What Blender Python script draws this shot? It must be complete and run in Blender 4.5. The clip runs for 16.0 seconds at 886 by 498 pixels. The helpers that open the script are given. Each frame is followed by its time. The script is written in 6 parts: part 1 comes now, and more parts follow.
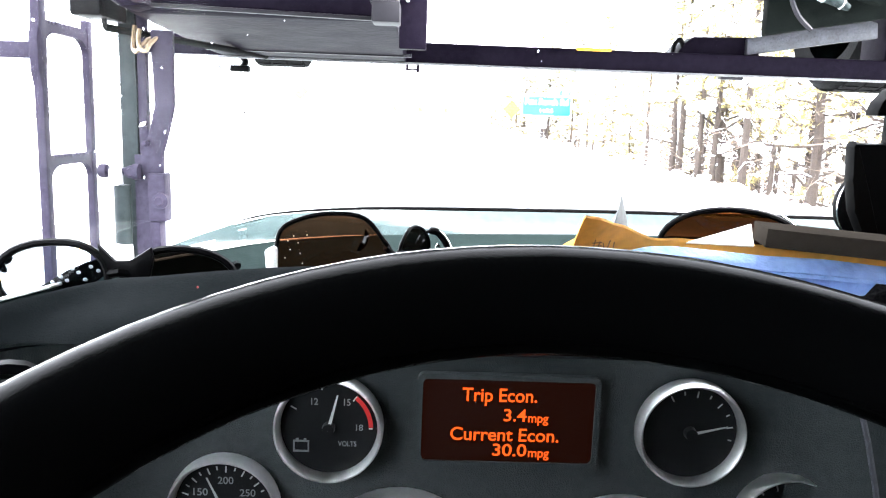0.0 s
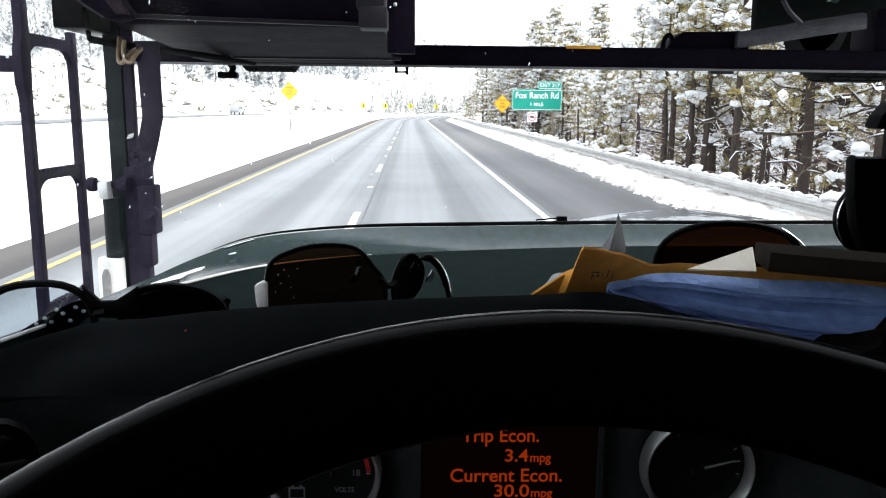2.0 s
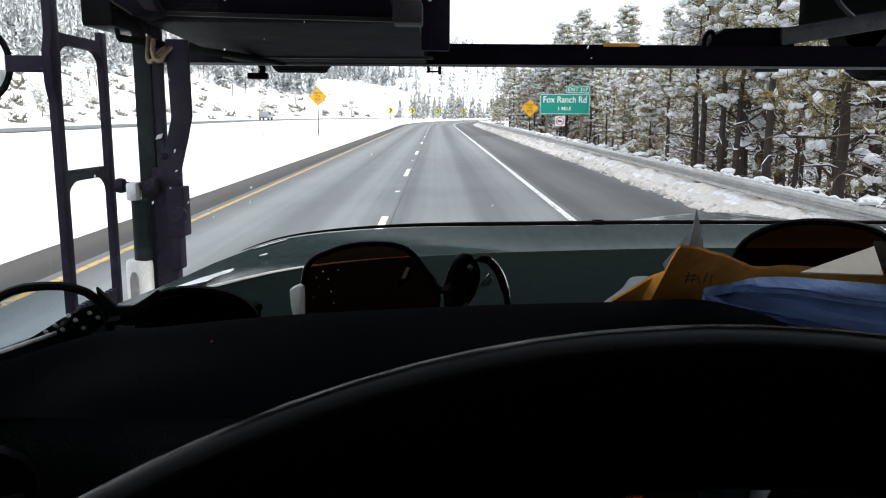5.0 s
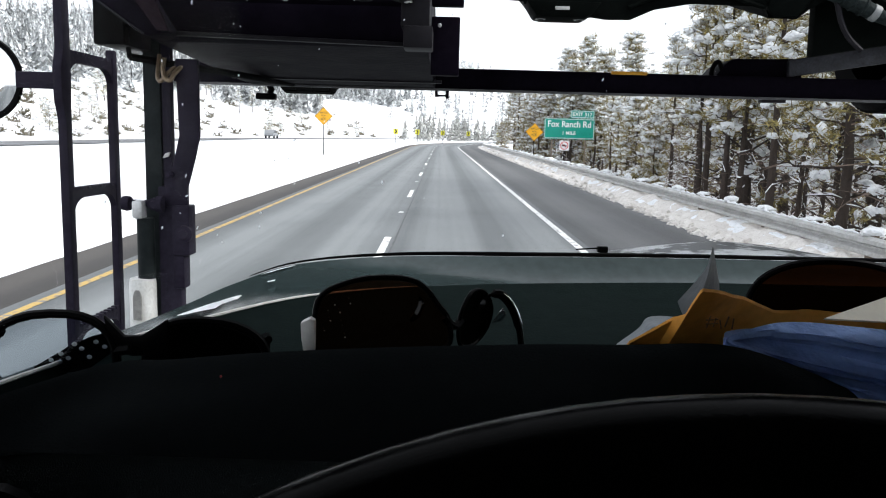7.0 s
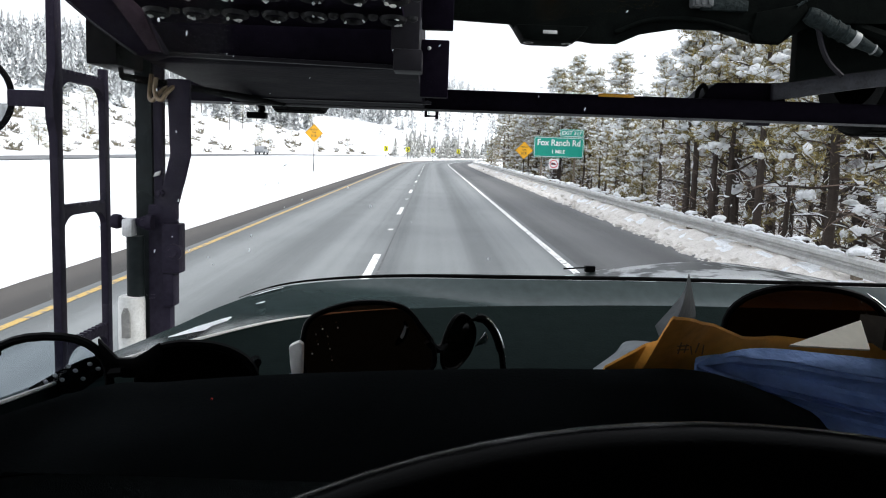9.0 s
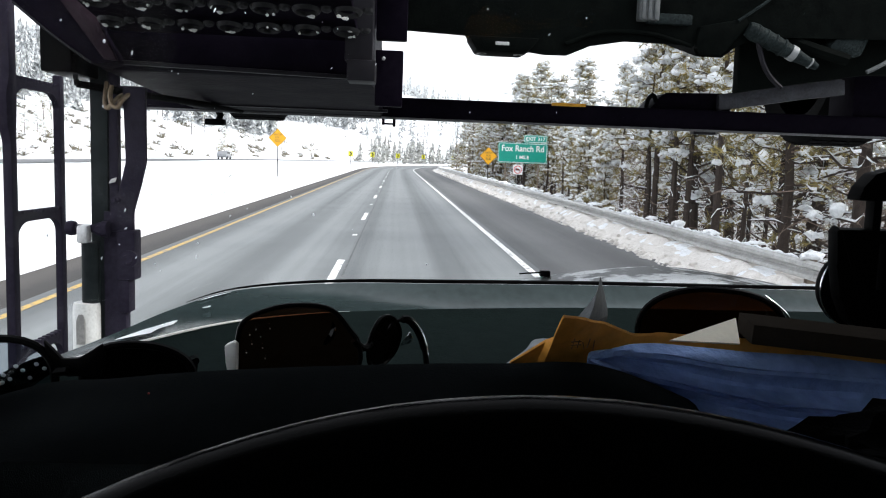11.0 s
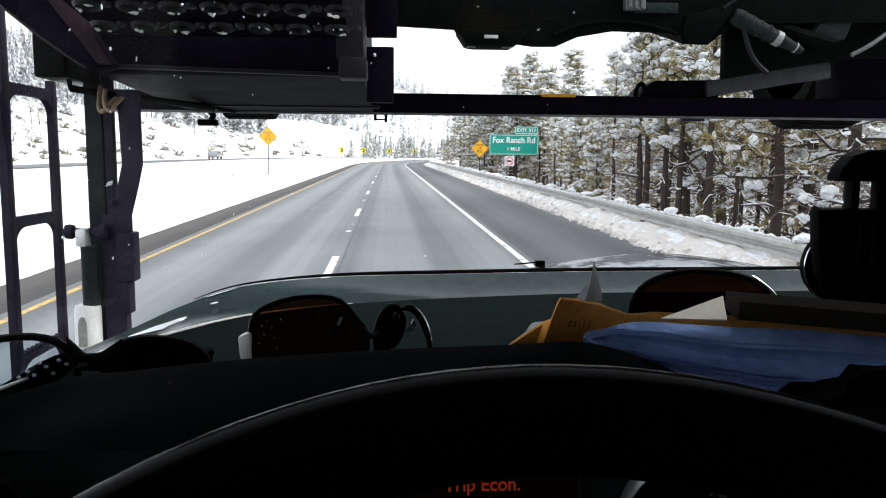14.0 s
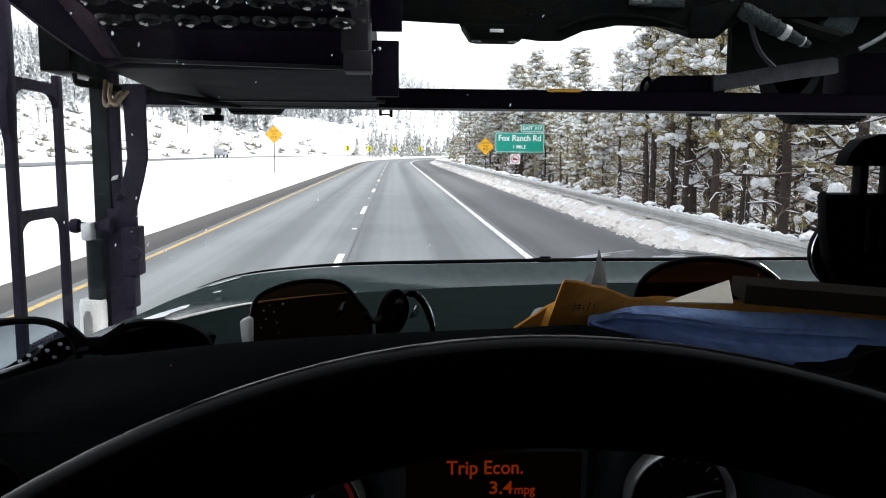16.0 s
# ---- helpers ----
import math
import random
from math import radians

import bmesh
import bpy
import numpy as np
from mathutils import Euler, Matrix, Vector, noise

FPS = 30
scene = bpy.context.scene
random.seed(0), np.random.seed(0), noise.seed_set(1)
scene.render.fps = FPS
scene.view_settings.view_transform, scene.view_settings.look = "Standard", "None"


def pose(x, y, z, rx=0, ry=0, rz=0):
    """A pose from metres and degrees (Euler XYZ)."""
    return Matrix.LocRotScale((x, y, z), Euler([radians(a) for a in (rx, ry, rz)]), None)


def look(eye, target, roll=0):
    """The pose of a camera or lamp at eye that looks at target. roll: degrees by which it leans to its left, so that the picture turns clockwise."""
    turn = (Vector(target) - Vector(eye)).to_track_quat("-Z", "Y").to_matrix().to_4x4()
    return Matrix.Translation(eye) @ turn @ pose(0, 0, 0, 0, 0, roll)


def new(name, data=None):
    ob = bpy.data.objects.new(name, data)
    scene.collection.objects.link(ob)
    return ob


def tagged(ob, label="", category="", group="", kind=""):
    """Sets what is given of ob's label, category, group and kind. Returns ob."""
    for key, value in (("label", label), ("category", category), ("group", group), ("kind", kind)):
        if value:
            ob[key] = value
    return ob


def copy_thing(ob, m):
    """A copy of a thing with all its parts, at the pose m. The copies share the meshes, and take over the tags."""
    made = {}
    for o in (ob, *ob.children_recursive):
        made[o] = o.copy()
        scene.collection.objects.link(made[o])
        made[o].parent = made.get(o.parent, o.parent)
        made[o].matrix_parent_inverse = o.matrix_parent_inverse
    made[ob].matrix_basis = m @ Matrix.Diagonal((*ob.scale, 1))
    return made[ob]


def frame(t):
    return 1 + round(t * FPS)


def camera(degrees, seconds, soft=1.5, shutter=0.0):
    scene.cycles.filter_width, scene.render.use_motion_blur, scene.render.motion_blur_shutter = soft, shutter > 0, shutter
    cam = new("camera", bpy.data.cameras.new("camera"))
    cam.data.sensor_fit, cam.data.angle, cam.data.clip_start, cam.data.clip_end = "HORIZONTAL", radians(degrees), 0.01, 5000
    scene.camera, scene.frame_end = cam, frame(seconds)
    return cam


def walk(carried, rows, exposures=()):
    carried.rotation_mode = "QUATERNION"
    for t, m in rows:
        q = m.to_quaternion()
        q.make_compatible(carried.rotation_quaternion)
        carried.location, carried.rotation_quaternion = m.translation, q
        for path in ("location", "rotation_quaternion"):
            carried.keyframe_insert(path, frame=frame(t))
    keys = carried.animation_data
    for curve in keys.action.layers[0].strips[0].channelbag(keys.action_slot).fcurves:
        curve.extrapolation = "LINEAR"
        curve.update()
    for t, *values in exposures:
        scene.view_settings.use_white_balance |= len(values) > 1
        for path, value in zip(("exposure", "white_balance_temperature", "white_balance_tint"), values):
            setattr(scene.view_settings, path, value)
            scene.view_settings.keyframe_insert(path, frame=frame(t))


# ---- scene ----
cam = camera(60.7, 16.0, soft=1.1)

PATH = [
    (0, (0.014, 0.038, 1.949), (0.06, 2.008, 1.609), 2.1),
    (0.5, (0.013, 0.044, 1.949), (0.104, 2.002, 1.552), 2.8),
    (1, (0.01, 0.049, 1.952), (0.061, 2.009, 1.556), 0.6),
    (1.5, (0.013, 0.052, 1.974), (0.081, 2.028, 1.672), 1.1),
    (2, (0.014, 0.055, 1.969), (0.075, 2.023, 1.619), 0.6),
    (2.5, (0.009, 0.052, 1.977), (0.042, 2.031, 1.687), 0.4),
    (3, (0.003, 0.058, 1.973), (0.031, 2.036, 1.677), 0.8),
    (3.5, (0.005, 0.059, 1.97), (0.038, 2.033, 1.653), 0.6),
    (6, (-0.012, 0.149, 1.948), (-0.044, 2.12, 1.608), 0.4),
    (6.5, (-0.013, 0.129, 1.96), (-0.034, 2.107, 1.664), 0.9),
    (7, (-0.012, 0.127, 1.961), (-0.028, 2.107, 1.678), 1.6),
    (7.5, (-0.01, 0.125, 1.957), (-0.013, 2.103, 1.66), 1.9),
    (8, (-0.009, 0.126, 1.954), (-0.012, 2.102, 1.649), 2.3),
    (8.5, (-0.008, 0.119, 1.964), (-0.003, 2.102, 1.703), 2.6),
    (9, (-0.009, 0.111, 1.969), (0.001, 2.097, 1.732), 2.0),
    (9.5, (-0.002, 0.107, 1.976), (0.042, 2.095, 1.756), 1.5),
    (12, (0.021, 0.05, 1.976), (0.151, 2.033, 1.752), 2.0),
    (12.5, (0.02, 0.05, 1.974), (0.15, 2.028, 1.713), -0.4),
    (13, (0.025, 0.049, 1.967), (0.185, 2.024, 1.695), 0.3),
    (13.5, (0.015, 0.046, 1.968), (0.137, 2.024, 1.699), 0.5),
    (14, (0.012, 0.043, 1.976), (0.129, 2.026, 1.74), 0.5),
    (14.5, (0.014, 0.044, 1.973), (0.133, 2.025, 1.72), 0.4),
    (15, (0.018, 0.04, 1.983), (0.134, 2.024, 1.761), 1.1),
    (15.5, (0.005, 0.04, 1.966), (0.093, 2.02, 1.695), 0.4),
    (16, (0.014, 0.046, 1.966), (0.116, 2.029, 1.725), 0.5),
]
EXPOSURES = [(0, 4.4), (0.5, 2.9), (1, 2.25), (1.5, 1.55), (2, 1.4), (3, 0.92), (3.5, 0.7), (7, 0.5), (9.5, 0.5), (12, 0.66), (13, 0.66), (16, 0.68)]
walk(cam, [(t, look(eye, target, roll)) for t, eye, target, roll in PATH], EXPOSURES)

# ---- world and sun ----
world = bpy.data.worlds.new("world")
scene.world = world
world.use_nodes = True
wn, wl = world.node_tree.nodes, world.node_tree.links
wn.clear()
sky = wn.new("ShaderNodeTexSky")
sky.sky_type, sky.sun_disc = "NISHITA", False
SUN_EL, SUN_AZ = radians(40), radians(98)   # azimuth from the road's direction, over the forest
sky.sun_elevation, sky.sun_rotation = SUN_EL, SUN_AZ
sky.altitude, sky.air_density, sky.dust_density, sky.ozone_density = 2000, 1.0, 4.0, 1.0
haze = wn.new("ShaderNodeMix")
haze.data_type = "RGBA"
haze.inputs[0].default_value = 0.8
haze.inputs[7].default_value = (9.9, 10.1, 10.8, 1)
wbg = wn.new("ShaderNodeBackground")
wbg.inputs[1].default_value = 0.11
wout = wn.new("ShaderNodeOutputWorld")
wl.new(sky.outputs[0], haze.inputs[6])
wl.new(haze.outputs[2], wbg.inputs[0])
wl.new(wbg.outputs[0], wout.inputs[0])
sun = new("sun", bpy.data.lights.new("sun", "SUN"))
sun.data.energy, sun.data.angle, sun.data.color = 2.7, radians(24), (1.0, 0.975, 0.95)
sd = Vector((math.sin(SUN_AZ) * math.cos(SUN_EL), math.cos(SUN_AZ) * math.cos(SUN_EL), math.sin(SUN_EL)))
sun.matrix_world = look(sd * 50, (0, 0, 0))


# ---- materials ----
def principled(name):
    m = bpy.data.materials.new(name)
    m.use_nodes = True
    return m, m.node_tree.nodes, m.node_tree.links, m.node_tree.nodes["Principled BSDF"]


def mat(name, color, rough=0.5, metal=0.0, scale=40.0, vary=0.25, bump=0.1, fine=6.0, tint=None, coat=0.0, spec=0.5, island=0.0):
    """Painted or natural surface: colour mottled at two scales, bump and uneven gloss."""
    m, n, l, b = principled(name)
    tc = n.new("ShaderNodeTexCoord")
    n1, n2 = n.new("ShaderNodeTexNoise"), n.new("ShaderNodeTexNoise")
    n1.inputs["Scale"].default_value, n2.inputs["Scale"].default_value = scale, scale * fine
    n1.inputs["Detail"].default_value = n2.inputs["Detail"].default_value = 4
    l.new(tc.outputs["Object"], n1.inputs["Vector"])
    l.new(tc.outputs["Object"], n2.inputs["Vector"])
    add = n.new("ShaderNodeMath")
    add.operation = "ADD"
    l.new(n1.outputs[0], add.inputs[0])
    l.new(n2.outputs[0], add.inputs[1])
    ramp = n.new("ShaderNodeMapRange")
    ramp.inputs[1].default_value, ramp.inputs[2].default_value = 0.6, 1.4
    l.new(add.outputs[0], ramp.inputs[0])
    mix = n.new("ShaderNodeMix")
    mix.data_type = "RGBA"
    other = tint or tuple(c * (1 - vary) for c in color)
    mix.inputs[6].default_value = (*[min(1, c * (1 + vary * 0.5)) for c in color], 1)
    mix.inputs[7].default_value = (*other, 1)
    l.new(ramp.outputs[0], mix.inputs[0])
    last = mix.outputs[2]
    if island:
        geo = n.new("ShaderNodeNewGeometry")
        hsv = n.new("ShaderNodeHueSaturation")
        mr = n.new("ShaderNodeMapRange")
        mr.inputs[3].default_value, mr.inputs[4].default_value = 1 - island, 1 + island
        l.new(geo.outputs["Random Per Island"], mr.inputs[0])
        l.new(mr.outputs[0], hsv.inputs["Value"])
        l.new(last, hsv.inputs["Color"])
        last = hsv.outputs[0]
    l.new(last, b.inputs["Base Color"])
    rr = n.new("ShaderNodeMapRange")
    rr.inputs[3].default_value, rr.inputs[4].default_value = max(0.02, rough - 0.1), min(1, rough + 0.1)
    l.new(n1.outputs[0], rr.inputs[0])
    l.new(rr.outputs[0], b.inputs["Roughness"])
    b.inputs["Metallic"].default_value = metal
    b.inputs["Coat Weight"].default_value = coat
    b.inputs["Specular IOR Level"].default_value = spec
    if bump:
        bp = n.new("ShaderNodeBump")
        bp.inputs["Strength"].default_value, bp.inputs["Distance"].default_value = bump, 0.3 / scale
        l.new(n2.outputs[0], bp.inputs["Height"])
        l.new(bp.outputs[0], b.inputs["Normal"])
    return m


def glow(name, color, strength):
    m, n, l, b = principled(name)
    b.inputs["Base Color"].default_value = (0.002, 0.0015, 0.0015, 1)
    b.inputs["Specular IOR Level"].default_value = 0.1
    b.inputs["Emission Color"].default_value = (*color, 1)
    b.inputs["Emission Strength"].default_value = strength
    return m


def lens_mat(name, color, alpha, rough=0.03, gloss=1.0):
    """Tinted see-through plastic with a glossy face."""
    m, n, l, b = principled(name)
    tr = n.new("ShaderNodeBsdfTransparent")
    tr.inputs[0].default_value = (*color, 1)
    gl = n.new("ShaderNodeBsdfGlossy")
    gl.inputs["Roughness"].default_value = rough
    fr = n.new("ShaderNodeFresnel")
    fr.inputs[0].default_value = 1.5
    sc = n.new("ShaderNodeMath")
    sc.operation = "MULTIPLY_ADD"
    sc.inputs[1].default_value, sc.inputs[2].default_value = gloss, alpha
    l.new(fr.outputs[0], sc.inputs[0])
    mx = n.new("ShaderNodeMixShader")
    l.new(sc.outputs[0], mx.inputs[0])
    l.new(tr.outputs[0], mx.inputs[1])
    l.new(gl.outputs[0], mx.inputs[2])
    l.new(mx.outputs[0], n["Material Output"].inputs[0])
    return m


M = {}
M["snow"] = mat("snow", (0.86, 0.88, 0.9), 0.8, scale=0.6, vary=0.05, bump=0.5, fine=14)
M["snow_dirty"] = mat("snow_dirty", (0.80, 0.77, 0.73), 0.85, scale=3.5, vary=0.1, bump=0.6, tint=(0.54, 0.5, 0.46))
M["rail_steel"] = mat("rail_steel", (0.5, 0.505, 0.5), 0.45, 0.35, scale=3, vary=0.3, bump=0.05, tint=(0.31, 0.3, 0.28))
M["post_wood"] = mat("post_wood", (0.2, 0.16, 0.12), 0.8, scale=20, vary=0.4, bump=0.3)
M["bark"] = mat("bark", (0.03, 0.025, 0.023), 0.9, scale=7, vary=0.5, bump=0.8, spec=0.1, tint=(0.075, 0.058, 0.048))
M["needles"] = mat("needles", (0.3, 0.225, 0.066), 0.7, scale=1.2, vary=0.5, bump=0, tint=(0.105, 0.105, 0.046), island=0.5)
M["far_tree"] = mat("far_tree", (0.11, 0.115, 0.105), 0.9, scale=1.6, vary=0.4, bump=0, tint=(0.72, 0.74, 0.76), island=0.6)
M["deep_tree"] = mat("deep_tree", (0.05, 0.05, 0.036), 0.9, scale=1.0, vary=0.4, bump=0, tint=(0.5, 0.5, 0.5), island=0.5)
M["mid_tree"] = mat("mid_tree", (0.11, 0.105, 0.065), 0.9, scale=1.4, vary=0.4, bump=0, tint=(0.66, 0.67, 0.68), island=0.6)
M["twig"] = mat("twig", (0.12, 0.09, 0.075), 0.9, scale=2.0, vary=0.4, bump=0, tint=(0.2, 0.15, 0.12), island=0.5)
M["far_asphalt"] = mat("far_asphalt", (0.13, 0.135, 0.14), 0.7, scale=0.5, vary=0.3, bump=0)
M["shrub"] = mat("shrub", (0.1, 0.095, 0.07), 0.9, scale=2, vary=0.5, bump=0, tint=(0.2, 0.17, 0.12), island=0.4)
M["sign_yellow"] = mat("sign_yellow", (0.85, 0.42, 0.01), 0.4, scale=3, vary=0.08, bump=0)
M["sign_chevron"] = mat("sign_chevron", (0.8, 0.75, 0.02), 0.4, scale=3, vary=0.08, bump=0)
M["sign_green"] = mat("sign_green", (0.0, 0.27, 0.2), 0.4, scale=2, vary=0.08, bump=0)
M["sign_white"] = mat("sign_white", (0.8, 0.8, 0.8), 0.4, scale=3, vary=0.05, bump=0)
M["sign_black"] = mat("sign_black", (0.02, 0.02, 0.02), 0.5, scale=3, vary=0.05, bump=0)
M["sign_red"] = mat("sign_red", (0.6, 0.02, 0.02), 0.4, scale=3, vary=0.05, bump=0)
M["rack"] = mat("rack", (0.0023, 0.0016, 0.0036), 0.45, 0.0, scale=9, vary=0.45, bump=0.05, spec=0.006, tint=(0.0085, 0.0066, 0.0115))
# Lighter copy of rack for ladder and lift post: their extra light is painted in.
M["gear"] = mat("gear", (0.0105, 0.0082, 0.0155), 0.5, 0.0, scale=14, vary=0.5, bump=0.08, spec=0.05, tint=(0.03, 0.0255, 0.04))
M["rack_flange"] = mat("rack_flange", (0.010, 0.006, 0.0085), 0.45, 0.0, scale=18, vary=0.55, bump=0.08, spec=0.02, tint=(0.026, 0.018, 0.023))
M["rack_grey"] = mat("rack_grey", (0.015, 0.014, 0.017), 0.5, 0.15, scale=12, vary=0.3, bump=0.04, spec=0.1)
M["tray_grey"] = mat("tray_grey", (0.05, 0.052, 0.064), 0.5, 0.2, scale=22, vary=0.6, bump=0.2)
M["clevis"] = mat("clevis", (0.6, 0.6, 0.6), 0.35, 0.4, scale=40, vary=0.4, bump=0.1)
M["pole_green"] = mat("pole_green", (0.017, 0.021, 0.022), 0.45, 0.0, scale=10, vary=0.4, bump=0.05, spec=0.04)
M["rubber"] = mat("rubber", (0.004, 0.004, 0.0043), 0.8, scale=30, vary=0.3, bump=0.2, spec=0.04)
M["chrome"] = mat("chrome", (0.93, 0.93, 0.94), 0.18, 1.0, scale=60, vary=0.1, bump=0.02)
M["bezel"] = mat("bezel", (0.95, 0.95, 0.95), 0.4, 1.0, scale=60, vary=0.1, bump=0.02)
M["enamel"] = mat("enamel", (0.72, 0.72, 0.7), 0.35, scale=25, vary=0.15, bump=0.05, tint=(0.5, 0.5, 0.48))
M["decal_grey"] = mat("decal_grey", (0.3, 0.29, 0.27), 0.5, scale=60, vary=0.5, bump=0.05, tint=(0.1, 0.1, 0.1))
M["copper"] = mat("copper", (0.24, 0.175, 0.11), 0.4, 0.4, scale=90, vary=0.5, bump=0.1)
M["amber"] = mat("amber", (0.75, 0.36, 0.02), 0.4, scale=20, vary=0.25, bump=0.05)
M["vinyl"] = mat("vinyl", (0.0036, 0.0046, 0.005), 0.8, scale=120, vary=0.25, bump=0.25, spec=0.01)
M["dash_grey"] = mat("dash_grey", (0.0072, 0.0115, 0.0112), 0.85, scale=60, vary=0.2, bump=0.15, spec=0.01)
# Paler copy of dash_grey: the daylight on the ledge is put into this colour.
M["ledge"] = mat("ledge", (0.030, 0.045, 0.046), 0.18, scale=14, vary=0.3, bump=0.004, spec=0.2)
M["panel"] = mat("panel", (0.0150, 0.0205, 0.0215), 0.6, scale=180, vary=0.25, bump=0.6, spec=0.25)
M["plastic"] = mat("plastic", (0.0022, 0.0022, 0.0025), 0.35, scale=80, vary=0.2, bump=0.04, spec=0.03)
M["camera_black"] = mat("camera_black", (0.0012, 0.0012, 0.0013), 0.5, scale=80, vary=0.2, bump=0.03, spec=0.02)
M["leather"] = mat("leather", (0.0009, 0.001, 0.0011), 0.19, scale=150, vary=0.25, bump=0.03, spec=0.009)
M["gauge_face"] = mat("gauge_face", (0.006, 0.0065, 0.007), 0.4, scale=60, vary=0.2, bump=0, spec=0.2)
M["gauge_mark"] = mat("gauge_mark", (0.45, 0.45, 0.44), 0.5, scale=60, vary=0.1, bump=0)
M["numeral"] = mat("numeral", (0.2, 0.21, 0.21), 0.5, scale=60, vary=0.1, bump=0)
M["grey_paper"] = mat("grey_paper", (0.055, 0.063, 0.068), 0.7, scale=30, vary=0.35, bump=0.1)
M["gauge_red"] = mat("gauge_red", (0.5, 0.02, 0.02), 0.5, scale=60, vary=0.1, bump=0)
M["lcd_back"] = glow("lcd_back", (1.0, 0.12, 0.01), 0.0005)
M["lcd_text"] = glow("lcd_text", (1.0, 0.095, 0.010), 0.09)
M["ink"] = mat("ink", (0.14, 0.06, 0.02), 0.7, scale=60, vary=0.4, bump=0)
M["envelope"] = mat("envelope", (0.74, 0.32, 0.042), 0.75, scale=18, vary=0.3, bump=0.08)
M["cream"] = mat("cream", (0.78, 0.72, 0.58), 0.65, scale=25, vary=0.12, bump=0.08)
# Body of the cream carton: its unlit look is put into this dark brown.
M["box_unlit"] = mat("box_unlit", (0.02, 0.017, 0.014), 0.9, scale=25, vary=0.2, bump=0.08, spec=0.0)
M["paper"] = mat("paper", (0.15, 0.17, 0.185), 0.6, scale=25, vary=0.2, bump=0.08)
M["cloth_blue"] = mat("cloth_blue", (0.25, 0.375, 0.66), 0.8, scale=14, vary=0.3, bump=0.3, tint=(0.12, 0.2, 0.43))
M["cloth_black"] = mat("cloth_black", (0.0014, 0.0014, 0.0016), 0.9, scale=60, vary=0.3, bump=0.4, spec=0.01)
M["lens_brown"] = lens_mat("lens_brown", (0.115, 0.048, 0.026), 0.004)
M["lens_amber"] = lens_mat("lens_amber", (0.055, 0.016, 0.005), 0.003, 0.03, 0.3)
M["lens_dark"] = lens_mat("lens_dark", (0.012, 0.009, 0.007), 0.002, 0.03, 0.25)
M["lens_clear"] = lens_mat("lens_clear", (0.62, 0.68, 0.74), 0.02)
M["glass"] = lens_mat("glass", (0.95, 0.97, 0.965), 0.0, 0.01, 0.2)
M["mirror"] = mat("mirror", (0.85, 0.86, 0.87), 0.03, 1.0, scale=5, vary=0.02, bump=0)
M["headliner"] = mat("headliner", (0.03, 0.03, 0.03), 0.9, scale=40, vary=0.2, bump=0.2)
M["hood"], hn, hl, hb_ = principled("hood")
htc, hmp, hns, hcr = hn.new("ShaderNodeTexCoord"), hn.new("ShaderNodeMapping"), hn.new("ShaderNodeTexNoise"), hn.new("ShaderNodeValToRGB")
hmp.inputs["Scale"].default_value = (9, 7, 5)
hns.inputs["Scale"].default_value, hns.inputs["Detail"].default_value = 1.3, 6
hcr.color_ramp.elements[0].position, hcr.color_ramp.elements[1].position = 0.46, 0.56
hcr.color_ramp.elements[0].color, hcr.color_ramp.elements[1].color = (0.035, 0.042, 0.043, 1), (0.75, 0.77, 0.78, 1)
hl.new(htc.outputs["Object"], hmp.inputs[0])
hl.new(hmp.outputs[0], hns.inputs["Vector"])
hl.new(hns.outputs[0], hcr.inputs[0])
hl.new(hcr.outputs[0], hb_.inputs["Base Color"])
hb_.inputs["Roughness"].default_value = 0.4
hb_.inputs["Specular IOR Level"].default_value = 0.2
M["tread"] = mat("tread", (0.012, 0.012, 0.013), 0.5, scale=30, vary=0.4, bump=0.1, spec=0.2)
# Pale grey of the beam's lip: the bright line of light is in the colour.
M["lip_highlight"] = mat("lip_highlight", (0.1, 0.1, 0.105), 0.5, scale=30, vary=0.4, bump=0.2)
M["car_paint"] = mat("car_paint", (0.3, 0.31, 0.32), 0.3, 0.4, scale=4, vary=0.1, bump=0, coat=0.5)
M["car_glass"] = mat("car_glass", (0.03, 0.035, 0.04), 0.1, scale=4, vary=0.1, bump=0)
# Teal mottling painted for hazy windscreen reflections over the carried car's underside.
M["under_haze"] = mat("under_haze", (0.0028, 0.004, 0.0042), 0.55, 0.0, scale=24, vary=0.8, bump=0.3, spec=0.03, tint=(0.026, 0.034, 0.034))
M["under_metal"] = mat("under_metal", (0.05, 0.056, 0.058), 0.5, 0.2, scale=30, vary=0.6, bump=0.2, tint=(0.12, 0.125, 0.125))
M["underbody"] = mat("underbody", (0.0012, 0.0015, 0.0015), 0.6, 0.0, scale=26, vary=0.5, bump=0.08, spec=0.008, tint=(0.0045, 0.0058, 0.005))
M["drop"], dn, dl, db = principled("drop")
dtr = dn.new("ShaderNodeBsdfTranslucent")
dtr.inputs[0].default_value = (0.9, 0.92, 0.95, 1)
dl.new(dtr.outputs[0], dn["Material Output"].inputs[0])


# ---- mesh helpers ----
def box(bm, lo, hi, bevel=0.0, rot=None):
    c = [(a + b) / 2 for a, b in zip(lo, hi)]
    d = [abs(b - a) for a, b in zip(lo, hi)]
    m = Matrix.Translation(c) @ (rot or Matrix()) @ Matrix.Diagonal((*d, 1))
    r = bmesh.ops.create_cube(bm, size=1, matrix=m)
    if bevel:
        es = list({e for v in r["verts"] for e in v.link_edges})
        bmesh.ops.bevel(bm, geom=es, offset=bevel, segments=2, affect="EDGES", profile=0.6)


